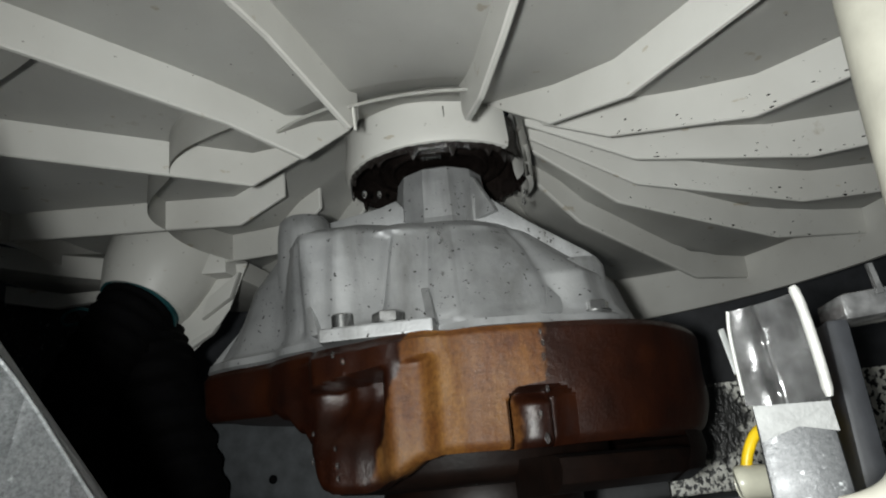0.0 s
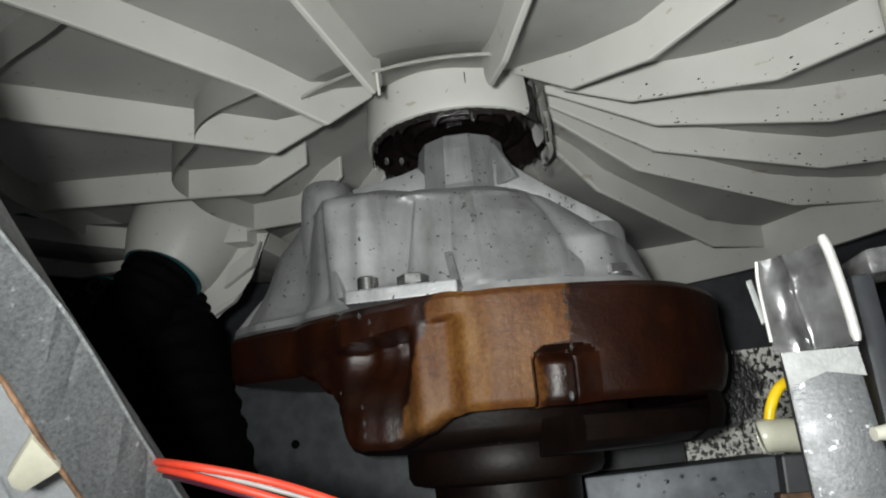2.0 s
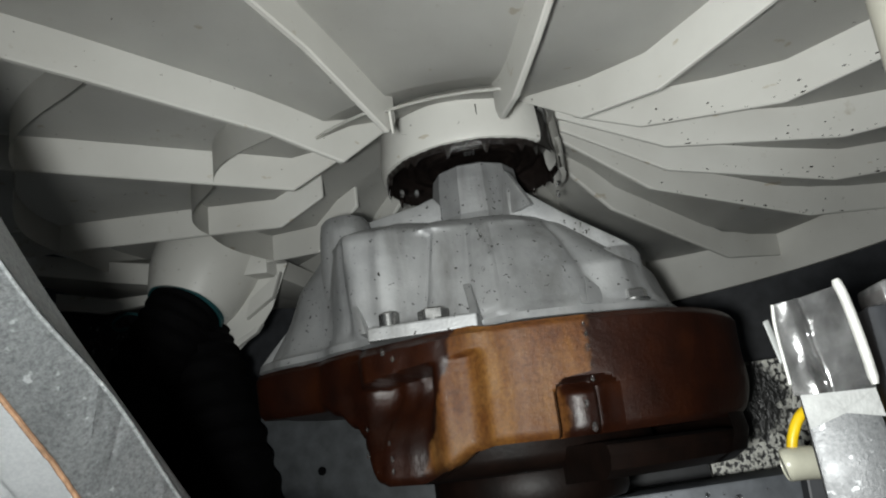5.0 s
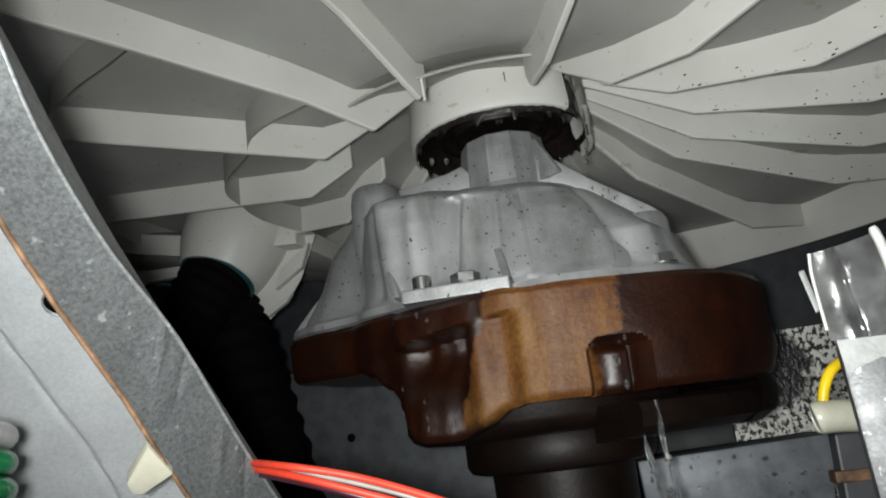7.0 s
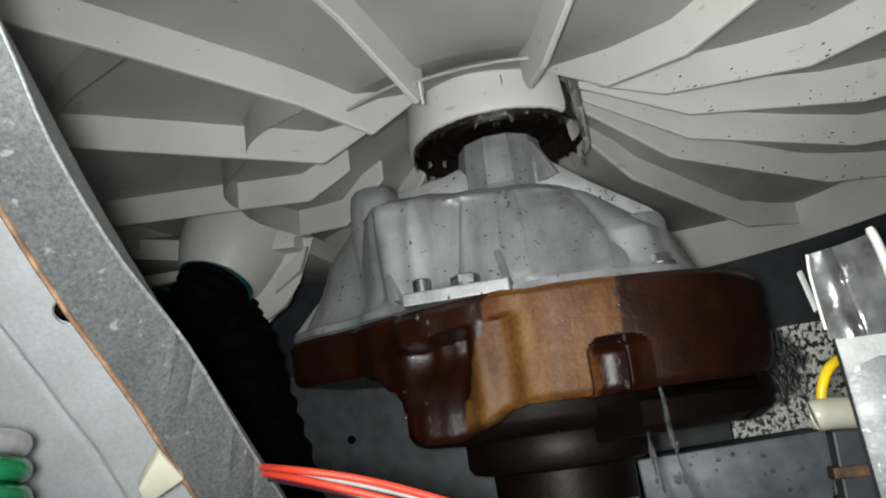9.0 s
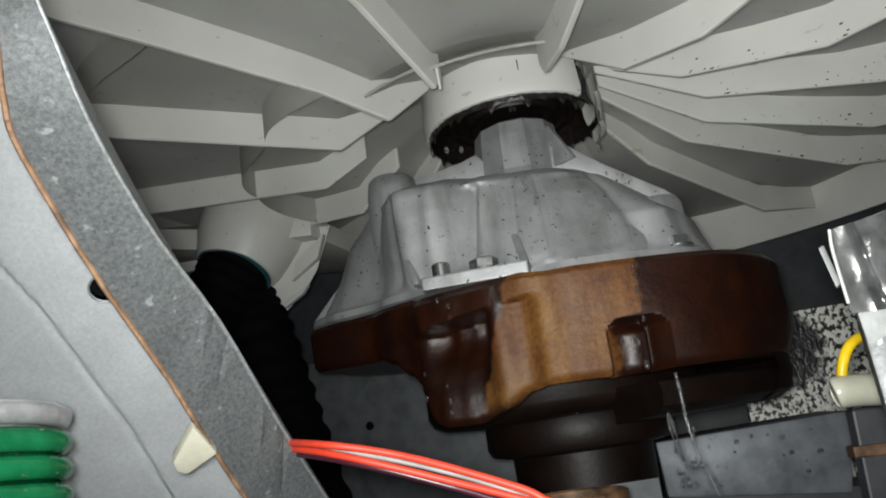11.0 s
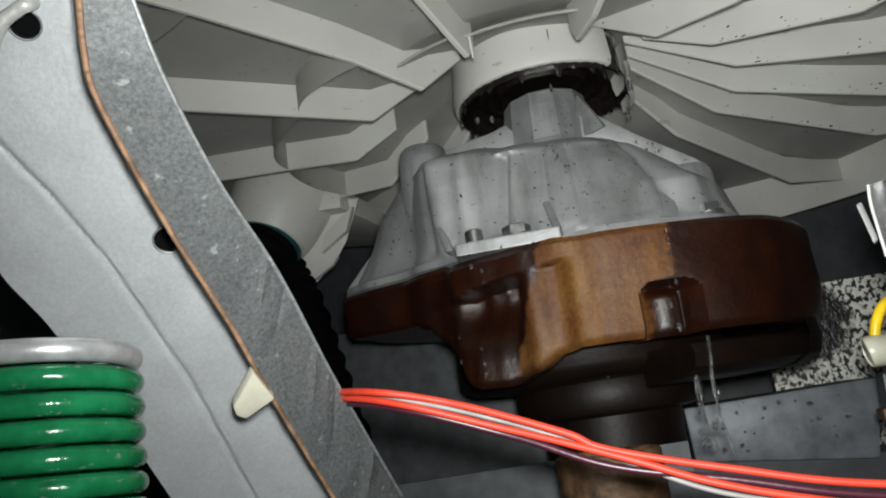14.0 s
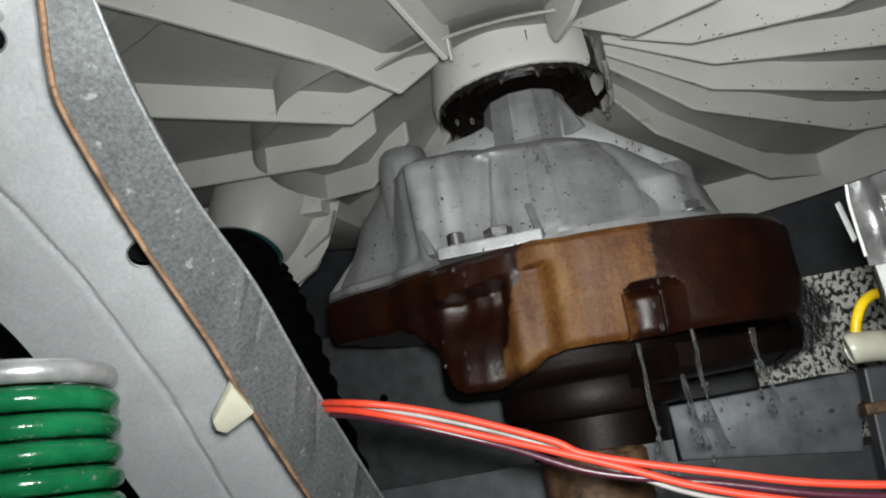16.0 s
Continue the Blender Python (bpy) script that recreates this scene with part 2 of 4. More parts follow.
WATER = make_water()
PLASTIC = make_plastic()
ALU = make_cast_aluminium()
RUST = make_rust()
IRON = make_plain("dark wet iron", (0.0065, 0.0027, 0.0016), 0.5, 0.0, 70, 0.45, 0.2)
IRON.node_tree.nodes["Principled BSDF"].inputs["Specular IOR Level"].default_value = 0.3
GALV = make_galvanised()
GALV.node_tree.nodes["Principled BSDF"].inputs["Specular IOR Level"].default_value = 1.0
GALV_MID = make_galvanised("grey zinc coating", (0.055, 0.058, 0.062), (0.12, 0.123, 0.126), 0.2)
# dark copy of the leg's zinc: its side faces' shade is in the colour
GALV_DARK = make_galvanised("shaded galvanised steel", (0.12, 0.127, 0.132), (0.36, 0.375, 0.38), 0.2)
BEAM = make_plain("grey painted steel", (0.13, 0.14, 0.155), 0.5, 0.2, 90, 0.35)
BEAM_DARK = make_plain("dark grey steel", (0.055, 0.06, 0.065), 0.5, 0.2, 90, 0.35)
PALEBAND = make_plain("pale coating", (0.21, 0.215, 0.21), 0.5, 0.0, 180, 0.2, 0.2)
BRIGHT = make_plain("bright wet zinc", (0.42, 0.42, 0.42), 0.24, 0.75, 140, 0.5, 0.18)
# torch glare on the post's rolled sides and the hook, put into a pale colour
GLARE_ZINC = make_plain("zinc with painted glare", (0.62, 0.62, 0.59), 0.4, 0.35, 220, 0.15, 0.3)
NYLON = make_plain("translucent nylon", (0.48, 0.47, 0.38), 0.3, 0.0, 150, 0.1)
BLACK = make_plain("black rubber", (0.0026, 0.0026, 0.003), 0.8)
BLACK.node_tree.nodes["Principled BSDF"].inputs["Specular IOR Level"].default_value = 0.06
DARKWALL = make_plain("dark cabinet wall", (0.035, 0.037, 0.042), 0.5, 0.0, 60, 0.4)
SPECKLE = make_speckled()
TEAL = make_plain("teal clamp", (0.02, 0.09, 0.10), 0.35, 0.3)
STEEL = make_plain("zinc plated steel", (0.55, 0.55, 0.54), 0.27, 0.95, 200, 0.25)
GREYWIRE = make_plain("dull spring wire", (0.62, 0.62, 0.63), 0.34, 0.55, 200, 0.25)
GREEN = make_enamel()
SPATTER = make_spattered()
WHITE = make_plain("cream nylon", (0.52, 0.50, 0.40), 0.45, 0.0, 150, 0.12)
RED = make_plain("red insulation", (0.58, 0.042, 0.018), 0.52, 0.0, 200, 0.15, 0.03)
DARKRED = make_plain("dark insulation", (0.05, 0.01, 0.02), 0.35)
PALEWIRE = make_plain("white insulation", (0.26, 0.24, 0.23), 0.5)
YELLOW = make_plain("yellow insulation", (0.75, 0.5, 0.01), 0.4)
CREAM = make_plain("cream hose", (0.315, 0.305, 0.26), 0.5, 0.0, 90, 0.16, 0.08)
EDGE = make_plain("rusty cut edge", (0.25, 0.145, 0.085), 0.7, 0.0, 260, 0.65, 0.3)
SEAL = make_plain("wet black seal", (0.012, 0.009, 0.008), 0.2, 0.0, 300, 0.4, 0.5)
ROOM = make_plain("room wall", (0.4, 0.4, 0.38), 0.7, 0.0, 5, 0.1)
FLOORMAT = make_plain("floor", (0.25, 0.24, 0.22), 0.6, 0.0, 20, 0.3)
FLAKE = make_plain("rusty tube", (0.13, 0.07, 0.035), 0.6, 0.2, 120, 0.8, 0.4)


# ---- the closing room ----
def plate_object(name, centre, size, mat, label, category):
    return tagged(part(name, box(centre, size), mat), label, category, kind="structure")


plate_object("floor", (0, 0, -0.01), (3.0, 3.0, 0.02), FLOORMAT, "grey floor under the machine", "floor")
plate_object("wall_south", (0, -1.5, 0.8), (3.0, 0.04, 1.6), ROOM, "plain wall behind the open side", "wall")
plate_object("wall_back", (0.0, 0.66, 0.35), (0.9, 0.02, 0.7), DARKWALL, "dark wet cabinet back wall", "wall")
plate_object("wall_west", (-0.36, 0.33, 0.35), (0.02, 0.64, 0.7), DARKWALL, "dark cabinet side wall", "wall")
plate_object("wall_east", (0.40, 0.33, 0.35), (0.02, 0.64, 0.7), DARKWALL, "dark cabinet side wall", "wall")
plate_object("wall_speckled", (0.20, 0.53, 0.15), (0.16, 0.01, 0.20), SPECKLE, "wet black panel with white glints painted on", "panel")


# ---- tub base ----
H = 0.0165
RIBS = [  # azimuth in degrees, lower edge as (radius, height)
    (-127.7, [(0.058, 0.3665), (0.085, 0.345), (0.122, 0.3515), (0.196, 0.3565), (0.29, 0.361)]),
    (-105.9, [(0.0863, 0.352), (0.0933, 0.345), (0.149, 0.358), (0.29, 0.372)]),
    (-74.3, [(0.080, 0.352), (0.085, 0.345), (0.112, 0.3407), (0.151, 0.3415), (0.29, 0.352)]),
    (-50.1, [(0.044, 0.376), (0.088, 0.345), (0.132, 0.336), (0.168, 0.339), (0.29, 0.35)]),
    (-28.8, [(0.0626, 0.3628), (0.0947, 0.345), (0.156, 0.332), (0.198, 0.336), (0.29, 0.346)]),
    (-8.1, [(0.048, 0.374), (0.0986, 0.345), (0.1755, 0.3304), (0.2, 0.3314), (0.29, 0.336)]),
    (12.1, [(0.05, 0.374), (0.104, 0.345), (0.194, 0.3295), (0.2326, 0.332), (0.29, 0.336)]),
    (27.6, [(0.053, 0.375), (0.107, 0.345), (0.216, 0.327), (0.29, 0.332)]),
    (46.5, [(0.067, 0.368), (0.108, 0.345), (0.222, 0.3216), (0.29, 0.328)]),
    (68.0, [(0.06, 0.37), (0.108, 0.347), (0.2, 0.335), (0.29, 0.335)]),
    (90.0, [(0.06, 0.37), (0.108, 0.347), (0.2, 0.342), (0.29, 0.345)]),
    (112.0, [(0.06, 0.37), (0.108, 0.347), (0.2, 0.346), (0.29, 0.35)]),
    (134.0, [(0.06, 0.37), (0.108, 0.347), (0.2, 0.350), (0.29, 0.354)]),
    (155.4, [(0.08, 0.36), (0.113, 0.340), (0.157, 0.345), (0.2, 0.35), (0.29, 0.354)]),
    (177.6, [(0.084, 0.358), (0.11, 0.345), (0.153, 0.3486), (0.248, 0.3556), (0.29, 0.358)]),
    (208.4, [(0.063, 0.367), (0.095, 0.345), (0.132, 0.348), (0.207, 0.354), (0.29, 0.358)]),
]


def skin_height(r, az):
    """Height of the tub's underside between two ribs."""
    a = [x for x, _ in RIBS]
    az = (az - a[0]) % 360 + a[0]
    k = max(i for i in range(len(a)) if a[i] <= az + 1e-9)
    n = (k + 1) % len(a)
    span = (a[n] - a[k]) % 360
    t = max(0.0, az - a[k]) / span
    low = [interp(max(r, 0.0945), RIBS[i][1]) for i in (k, n)]
    z = low[0] * (1 - t) + low[1] * t + H
    return z + 0.30 * max(0.0, 0.0945 - r)


def build_tub():
    tub = thing("washing_tub", "grey-white plastic washing machine tub base with radial ribs", "tub")
    radii = [0.044, 0.06, 0.08, 0.094, 0.095, 0.1125, 0.13, 0.16, 0.2, 0.25, 0.292]

    def skin(u, v):
        az = -180 + 360 * u
        r = radii[round(v * (len(radii) - 1))]
        return (CX + r * math.cos(radians(az)), CY + r * math.sin(radians(az)), skin_height(r, az))
    bm = grid(180, len(radii) - 1, skin, True)
    bmesh.ops.solidify(bm, geom=bm.faces[:], thickness=-0.004)
    part("underside", bm, PLASTIC, tub, smooth=True)
    for az, low in RIBS:
        d = Vector((math.cos(radians(az)), math.sin(radians(az)), 0))
        w = Vector((-d.y, d.x, 0)) * 0.0028
        c = Vector((CX, CY, 0))
        outline = [c + d * r + Vector((0, 0, z)) - w / 2 for r, z in low]
        top = sorted({low[0][0], low[-1][0], 0.06, 0.08, 0.0945, 0.112, 0.16, 0.22, 0.25}, reverse=True)
        top = [r for r in top if low[0][0] <= r <= low[-1][0]]
        outline += [c + d * r + Vector((0, 0, skin_height(r, az) + 0.002)) - w / 2 for r in top]
        part("rib", slab(outline, w, bevel=0.0006, segments=1), PLASTIC, tub)
    # dark dirt flecks along the lower edges of the wet side's ribs
    rng = random.Random(11)
    bm = bmesh.new()
    for az, low in RIBS[4:8]:
        d = Vector((math.cos(radians(az)), math.sin(radians(az)), 0))
        w = Vector((-d.y, d.x, 0))
        for _ in range(30):
            r = rng.uniform(low[1][0] + 0.004, 0.245)
            up = 0.0007 + 0.009 * rng.random() ** 3
            at = Vector((CX, CY, interp(r, low) + up)) + d * r - w * 0.00142
            size = rng.choice((0.00025, 0.0003, 0.0004, 0.0005, 0.0008))
            turn = Matrix((d, w, (0, 0, 1))).transposed().to_4x4()
            bmesh.ops.create_icosphere(bm, subdivisions=1, radius=size, matrix=Matrix.Translation(at) @ turn @ Matrix.Diagonal((rng.uniform(0.9, 2.0), 0.12, rng.uniform(0.45, 0.8), 1)))
    tagged(part("dirt", bm, SEAL, tub, "dark dirt flecks on the rib edges"), "dark dirt flecks on the rib edges", kind="stuff")
    # round webs between the ribs
    def web(radius, a0, a1, drop, bow, n=24):
        def point(u, v):
            az = a0 + (a1 - a0) * u
            r0 = interp_s(az, radius) + bow * math.sin(math.pi * u)
            top = skin_height(r0, az) + 0.002
            z = top if v < 0.5 else top - 0.002 - drop
            return (CX + r0 * math.cos(radians(az)), CY + r0 * math.sin(radians(az)), z)
        bm = grid(n, 1, point)
        bmesh.ops.solidify(bm, geom=bm.faces[:], thickness=0.0025)
        part("ring_web", bm, PLASTIC, tub, smooth=True)
    inner = [(-205, 0.150), (-182, 0.1525), (-151.6, 0.132), (-127.7, 0.120), (-105, 0.11)]
    outer = [(-205, 0.255), (-182, 0.248), (-151.6, 0.216), (-127.7, 0.1968), (-105, 0.185)]
    # thin lip between the front ribs, running back to the collar
    for a0, a1, out in ((-105.2, -75.0, 0.0), (-127.0, -106.6, 0.004)):
        bm = lathe([(0.0957 + out, 0.3545), (0.0955 + out, 0.3533), (0.0945 + out, 0.3534), (0.0800, 0.3640), (0.0465, 0.3760)], 24, a0=a0, a1=a1)
        bmesh.ops.solidify(bm, geom=bm.faces[:], thickness=-0.0008)
        part("lip", bm, PLASTIC, tub)
    d = Vector((math.cos(radians(-104.2)), math.sin(radians(-104.2)), 0))
    c = Vector((CX, CY, 0))
    cheek = [c + d * r + Vector((0, 0, z)) for r, z in ((0.0955, 0.3545), (0.0945, 0.3435), (0.0932, 0.3436), (0.0930, 0.3550))]
    part("cheek", slab(cheek, Vector((-d.y, d.x, 0)) * 0.0010, bevel=0.0003), PLASTIC, tub)
    for a0, a1 in ((-151.6, -127.7), (-182.4, -151.6), (-204.6, -182.4)):
        web(inner, a0, a1, H, 0.0038)
        web(outer, a0, a1, H, 0.003)
    # collar round the shaft
    prof = [(0.0455, 0.354), (0.0475, 0.3545), (0.0485, 0.358), (0.047, 0.376), (0.046, 0.392), (0.042, 0.392), (0.0425, 0.376), (0.0435, 0.36), (0.0455, 0.354)]
    part("collar", lathe(prof, 96, a0=-10, a1=322), PLASTIC, tub, smooth=True)
    slit = slab([(0.0165, 0.3150, 0.3715), (0.0171, 0.3150, 0.3715), (0.0170, 0.3150, 0.3660), (0.0167, 0.3150, 0.3660)], (0, 0.002, 0))
    part("slit", slit, SEAL, tub, "dark narrow slit in the collar")
    flap = lathe([(0.0455, 0.345), (0.0480, 0.3455), (0.0485, 0.362), (0.046, 0.362), (0.0455, 0.345)], 16, a0=-14, a1=24)
    part("collar_flap", flap, PLASTIC, tub, "torn wet collar flap", smooth=True)
    # skirt round the rim
    bm = lathe([(0.29, 0.36), (0.294, 0.36), (0.294, 0.315), (0.29, 0.315), (0.29, 0.36)], 120, a0=20, a1=75)
    part("skirt", bm, PLASTIC, tub, smooth=True)
    return tub


build_tub()


# ---- aluminium drive housing ----
def around(az, table):
    """Periodic smooth table of (degrees, value)."""
    t = [(a - 360, v) for a, v in table] + table + [(a + 360, v) for a, v in table]
    return interp_s(((az + 180) % 360) - 180, t)


FLANGE = [(-169, 0.118), (-146, 0.0885), (-129, 0.080), (-108, 0.0735), (-90, 0.064), (-72, 0.0722), (-53, 0.0755), (-29, 0.0870), (0, 0.091), (60, 0.095), (120, 0.095), (165, 0.11)]
WALL_AZ = (-169, -146, -134, -125, -114, -92, -72, -50, -35, -25, 0, 60, 120, 165)
WALL_R = (
    (0.267, (0.110, 0.083, 0.080, 0.076, 0.071, 0.0625, 0.068, 0.073, 0.080, 0.084, 0.085, 0.085, 0.088, 0.105)),
    (0.285, (0.1005, 0.083, 0.082, 0.076, 0.066, 0.058, 0.062, 0.067, 0.078, 0.080, 0.080, 0.080, 0.085, 0.098)),
    (0.300, (0.095, 0.082, 0.083, 0.0755, 0.062, 0.053, 0.056, 0.058, 0.060, 0.062, 0.064, 0.070, 0.080, 0.092)),
    (0.3145, (0.083, 0.080, 0.083, 0.0735, 0.057, 0.048, 0.047, 0.045, 0.045, 0.046, 0.048, 0.055, 0.070, 0.080)),
)


def wall_radius(az, z):
    return interp(z, [(h, around(az, list(zip(WALL_AZ, row)))) for h, row in WALL_R])


def hex_bolt(h, at, wide, high, name="bolt"):
    """A hexagon head with a chamfered top on a washer."""
    x, y, z = at
    bm = lathe([(0.0, z), (wide * 0.56, z), (wide * 0.56, z + 0.0008), (wide * 0.5, z + 0.0009)], 24, x, y)
    ring = bm
    bm = lathe([(0.0, z + 0.0008), (wide / 2, z + 0.0008), (wide / 2, z + high - 0.0006), (wide / 2 - 0.0008, z + high), (0.0, z + high)], 6, x, y, 12, 372)
    head = part(name, bm, STEEL, h, "zinc hexagon bolt head")
    part("washer", ring, STEEL, head, "zinc washer", smooth=True)
    return head


def build_housing():
    h = thing("drive_housing", "cast aluminium drive housing with fins, dull grey and spotted", "gear housing")

    def shell(u, v):
        az = -180 + 360 * u
        rb = around(az, FLANGE)
        if v < 0.03:
            r, z = rb - 0.004, 0.2612
        elif v < 0.07:
            r, z = rb, 0.2620
        elif v < 0.11:
            r, z = rb - 0.0008, 0.2652
        elif v < 0.78:
            q = (v - 0.11) / 0.67
            z = 0.2665 + 0.0465 * q
            r = wall_radius(az, z) + 0.002 * (1 - q) ** 6
            fade = smooth01(0, 0.1, q) * smooth01(1.0, 0.92, q)
            r -= fade * 0.0036 * math.exp(-((az + 111) / 2.0) ** 2)
            r -= fade * 0.0012 * math.exp(-((az + 93) / 1.2) ** 2)
            r -= fade * 0.0014 * math.exp(-((az + 80) / 1.5) ** 2)
            r -= fade * 0.0020 * math.exp(-((az + 47) / 2.2) ** 2)
            r -= fade * 0.0020 * math.exp(-((az + 136) / 2.0) ** 2)
            r += fade * 0.0012 * math.sin(radians(az * 8 + 60))
        else:
            q = (v - 0.78) / 0.22
            r = wall_radius(az, 0.3145)
            r = r - 0.0012 * smooth01(0, 0.25, q) + (0.018 - r) * q ** 1.2
            z = 0.313 + 0.0022 * smooth01(0, 0.25, q) + 0.0085 * q
        return (CX + r * math.cos(radians(az)), CY + r * math.sin(radians(az)), z)
    part("shell", grid(300, 60, shell, True), ALU, h, smooth=True)
    prof = [(0.0262, 0.318), (0.0240, 0.326), (0.0226, 0.345), (0.0216, 0.352), (0.019, 0.3535), (0.0, 0.3535)]
    part("column", lathe(prof, 11, a0=-106, a1=254), ALU, h)
    # bolted tab
    part("tab", slab([(-0.0366, 0.2762, 0.2592), (0.0082, 0.2773, 0.2592), (0.0075, 0.311, 0.2592), (-0.040, 0.315, 0.2592)], (0, 0, 0.0056), bevel=0.0008), ALU, h)
    # stiffening fins
    fins = [
        ([(0.0005, 0.309, 0.2840), (0.0015, 0.2985, 0.2815), (0.0032, 0.292, 0.2740), (0.0055, 0.2795, 0.2645), (0.0045, 0.315, 0.2645)], (0.0034, 0.0, 0)),
        ([(-0.0490, 0.318, 0.2900), (-0.0485, 0.3055, 0.2862), (-0.0400, 0.2885, 0.2650), (-0.0400, 0.318, 0.2650)], (-0.0035, 0.001, 0)),
        ([(0.0500, 0.3100, 0.2805), (0.0492, 0.2985, 0.2655), (0.0530, 0.3000, 0.2655), (0.0520, 0.3110, 0.2790)], (0.002, 0.016, 0)),
        ([(0.0530, 0.3065, 0.2790), (0.0520, 0.2990, 0.2655), (0.0670, 0.3150, 0.2655)], (0.0, 0.012, 0)),
        ([(0.0300, 0.335, 0.3330), (0.0494, 0.335, 0.3168), (0.059, 0.335, 0.3099), (0.0740, 0.335, 0.2990), (0.0790, 0.335, 0.2945), (0.0803, 0.335, 0.2890), (0.0795, 0.335, 0.280), (0.0700, 0.335, 0.280), (0.0543, 0.335, 0.3010), (0.0348, 0.335, 0.3140), (0.0240, 0.335, 0.3180), (0.0240, 0.335, 0.334)], (0.001, 0.006, 0)),
        ([(-0.0508, 0.343, 0.3310), (-0.0215, 0.343, 0.3358), (-0.0133, 0.343, 0.3385), (-0.010, 0.343, 0.3340), (-0.010, 0.343, 0.3180), (-0.060, 0.343, 0.3140)], (0, 0.005, 0)),
        ([(-0.1113, 0.345, 0.2660), (-0.1020, 0.345, 0.2760), (-0.0935, 0.345, 0.2845), (-0.0860, 0.345, 0.280), (-0.0870, 0.345, 0.2640)], (0.002, 0.005, 0)),
        ([(0.0245, 0.337, 0.3440), (0.0255, 0.3355, 0.3425), (0.0350, 0.3290, 0.3220), (0.0200, 0.338, 0.3200)], (0.0020, 0.0024, 0)),
    ]
    for outline, depth in fins:
        part("fin", slab(outline, depth, bevel=0.0009), ALU, h, smooth=True)
    part("boss", lathe([(0.0140, 0.29), (0.0128, 0.322), (0.0118, 0.3282), (0.0100, 0.3302), (0.0066, 0.3304), (0.0060, 0.3265), (0.0, 0.3260)], 32, -0.0570, 0.3320), ALU, h, "rounded screw boss", smooth=True)
    part("boss", lathe([(0.0135, 0.262), (0.0125, 0.270), (0.0118, 0.290), (0.0100, 0.2935), (0.0, 0.2945)], 32, 0.0685, 0.333), ALU, h, "rounded screw boss", smooth=True)
    hex_bolt(h, (-0.0105, 0.2849, 0.2648), 0.0125, 0.0052)
    hex_bolt(h, (0.0723, 0.3160, 0.2660), 0.0125, 0.0050)
    x, y = -0.0288, 0.2831
    part("cap_screw", lathe([(0.0, 0.2648), (0.0039, 0.2648), (0.0039, 0.2702), (0.0034, 0.2708), (0.0020, 0.2708), (0.0018, 0.2690), (0.0, 0.2690)], 24, x, y), STEEL, h, "round cap screw head", smooth=True)
    return h


build_housing()


# ---- rusted motor ----
COVER_TOP = [(-180, 0.2605), (-130, 0.2600), (-122, 0.2572), (-92, 0.2572), (-84, 0.2555), (0, 0.2565), (150, 0.2565), (180, 0.2605)]
COVER_FOOT = [(-180, 0.240), (-146, 0.2375), (-139, 0.234), (-133.5, 0.2275), (-128, 0.2215), (-123, 0.2155), (-119, 0.2045), (-116, 0.2030), (-108, 0.2025), (-100, 0.2060), (-92, 0.2118), (-88, 0.2128), (-73, 0.2125), (-30, 0.213), (0, 0.2145), (125, 0.2145), (150, 0.240), (180, 0.240)]
COVER_RING = [(-180, 0.113), (-169, 0.1195), (-146, 0.0915), (-128, 0.0860), (-120, 0.096), (-112, 0.0985), (-98, 0.1000), (-88, 0.1018), (-80, 0.1045), (-40, 0.1115), (40, 0.112), (120, 0.1), (180, 0.113)]
LIP_R = [(-127, 0.0880), (-119, 0.0950), (-108, 0.0957), (-98, 0.0988), (-89, 0.1018)]
LOW_R = [(-136, 0.0840), (-118, 0.0945), (-115, 0.0952), (-110, 0.0940), (-104.5, 0.0925), (-98.0, 0.0990), (-92.5, 0.0968), (-86, 0.1025)]


def cover_radius(a, z, top, foot):
    """The cover's outline at an angle and a height: lip, pocket, post, drum and notch."""
    r = interp_s(a, COVER_RING)
    side_on = smooth01(-85.5, -90.0, a) * smooth01(-138, -119, a)
    lip_foot = interp(a, [(-121, 0.2420), (-88, 0.2478)])
    pocket = 0.0165 * smooth01(0.211, 0.239, z) ** 1.4 * smooth01(-131, -117, a) * smooth01(-99.5, -106, a)
    low = interp_s(a, LOW_R) - pocket
    lip = interp_s(a, LIP_R)
    upper = smooth01(lip_foot - 0.0011, lip_foot + 0.0011, z)
    r += side_on * (low + (lip - low) * upper - r)
    # a narrow lip step close under the housing
    r -= 0.0016 * side_on * smooth01(0.2540, 0.2552, z)
    mid, half = -68.6, 5.8
    arch = 0.2335 - 0.010 * max(0.0, abs(a - mid) / half - 0.45) ** 2
    notch = smooth01(half + 0.5, half - 0.5, abs(a - mid)) * smooth01(arch, arch - 0.0016, z)
    pin = 0.0065 * math.sqrt(max(0.0, 1 - ((a - mid - 0.2) / 4.3) ** 2)) * smooth01(0.2330, 0.2270, z)
    r -= notch * (0.0125 - pin)
    r -= 0.0060 * smooth01(0.230, 0.206, z) * smooth01(-58, -25, a) * smooth01(160, 120, a)
    round_off = max(0.0, 1 - (z - foot) / 0.004)
    r -= 0.0026 * round_off ** 2 + 0.0015 * smooth01(top - 0.0025, top, z)
    return r + 0.0004 * math.sin(radians(a * 9) + z * 130)


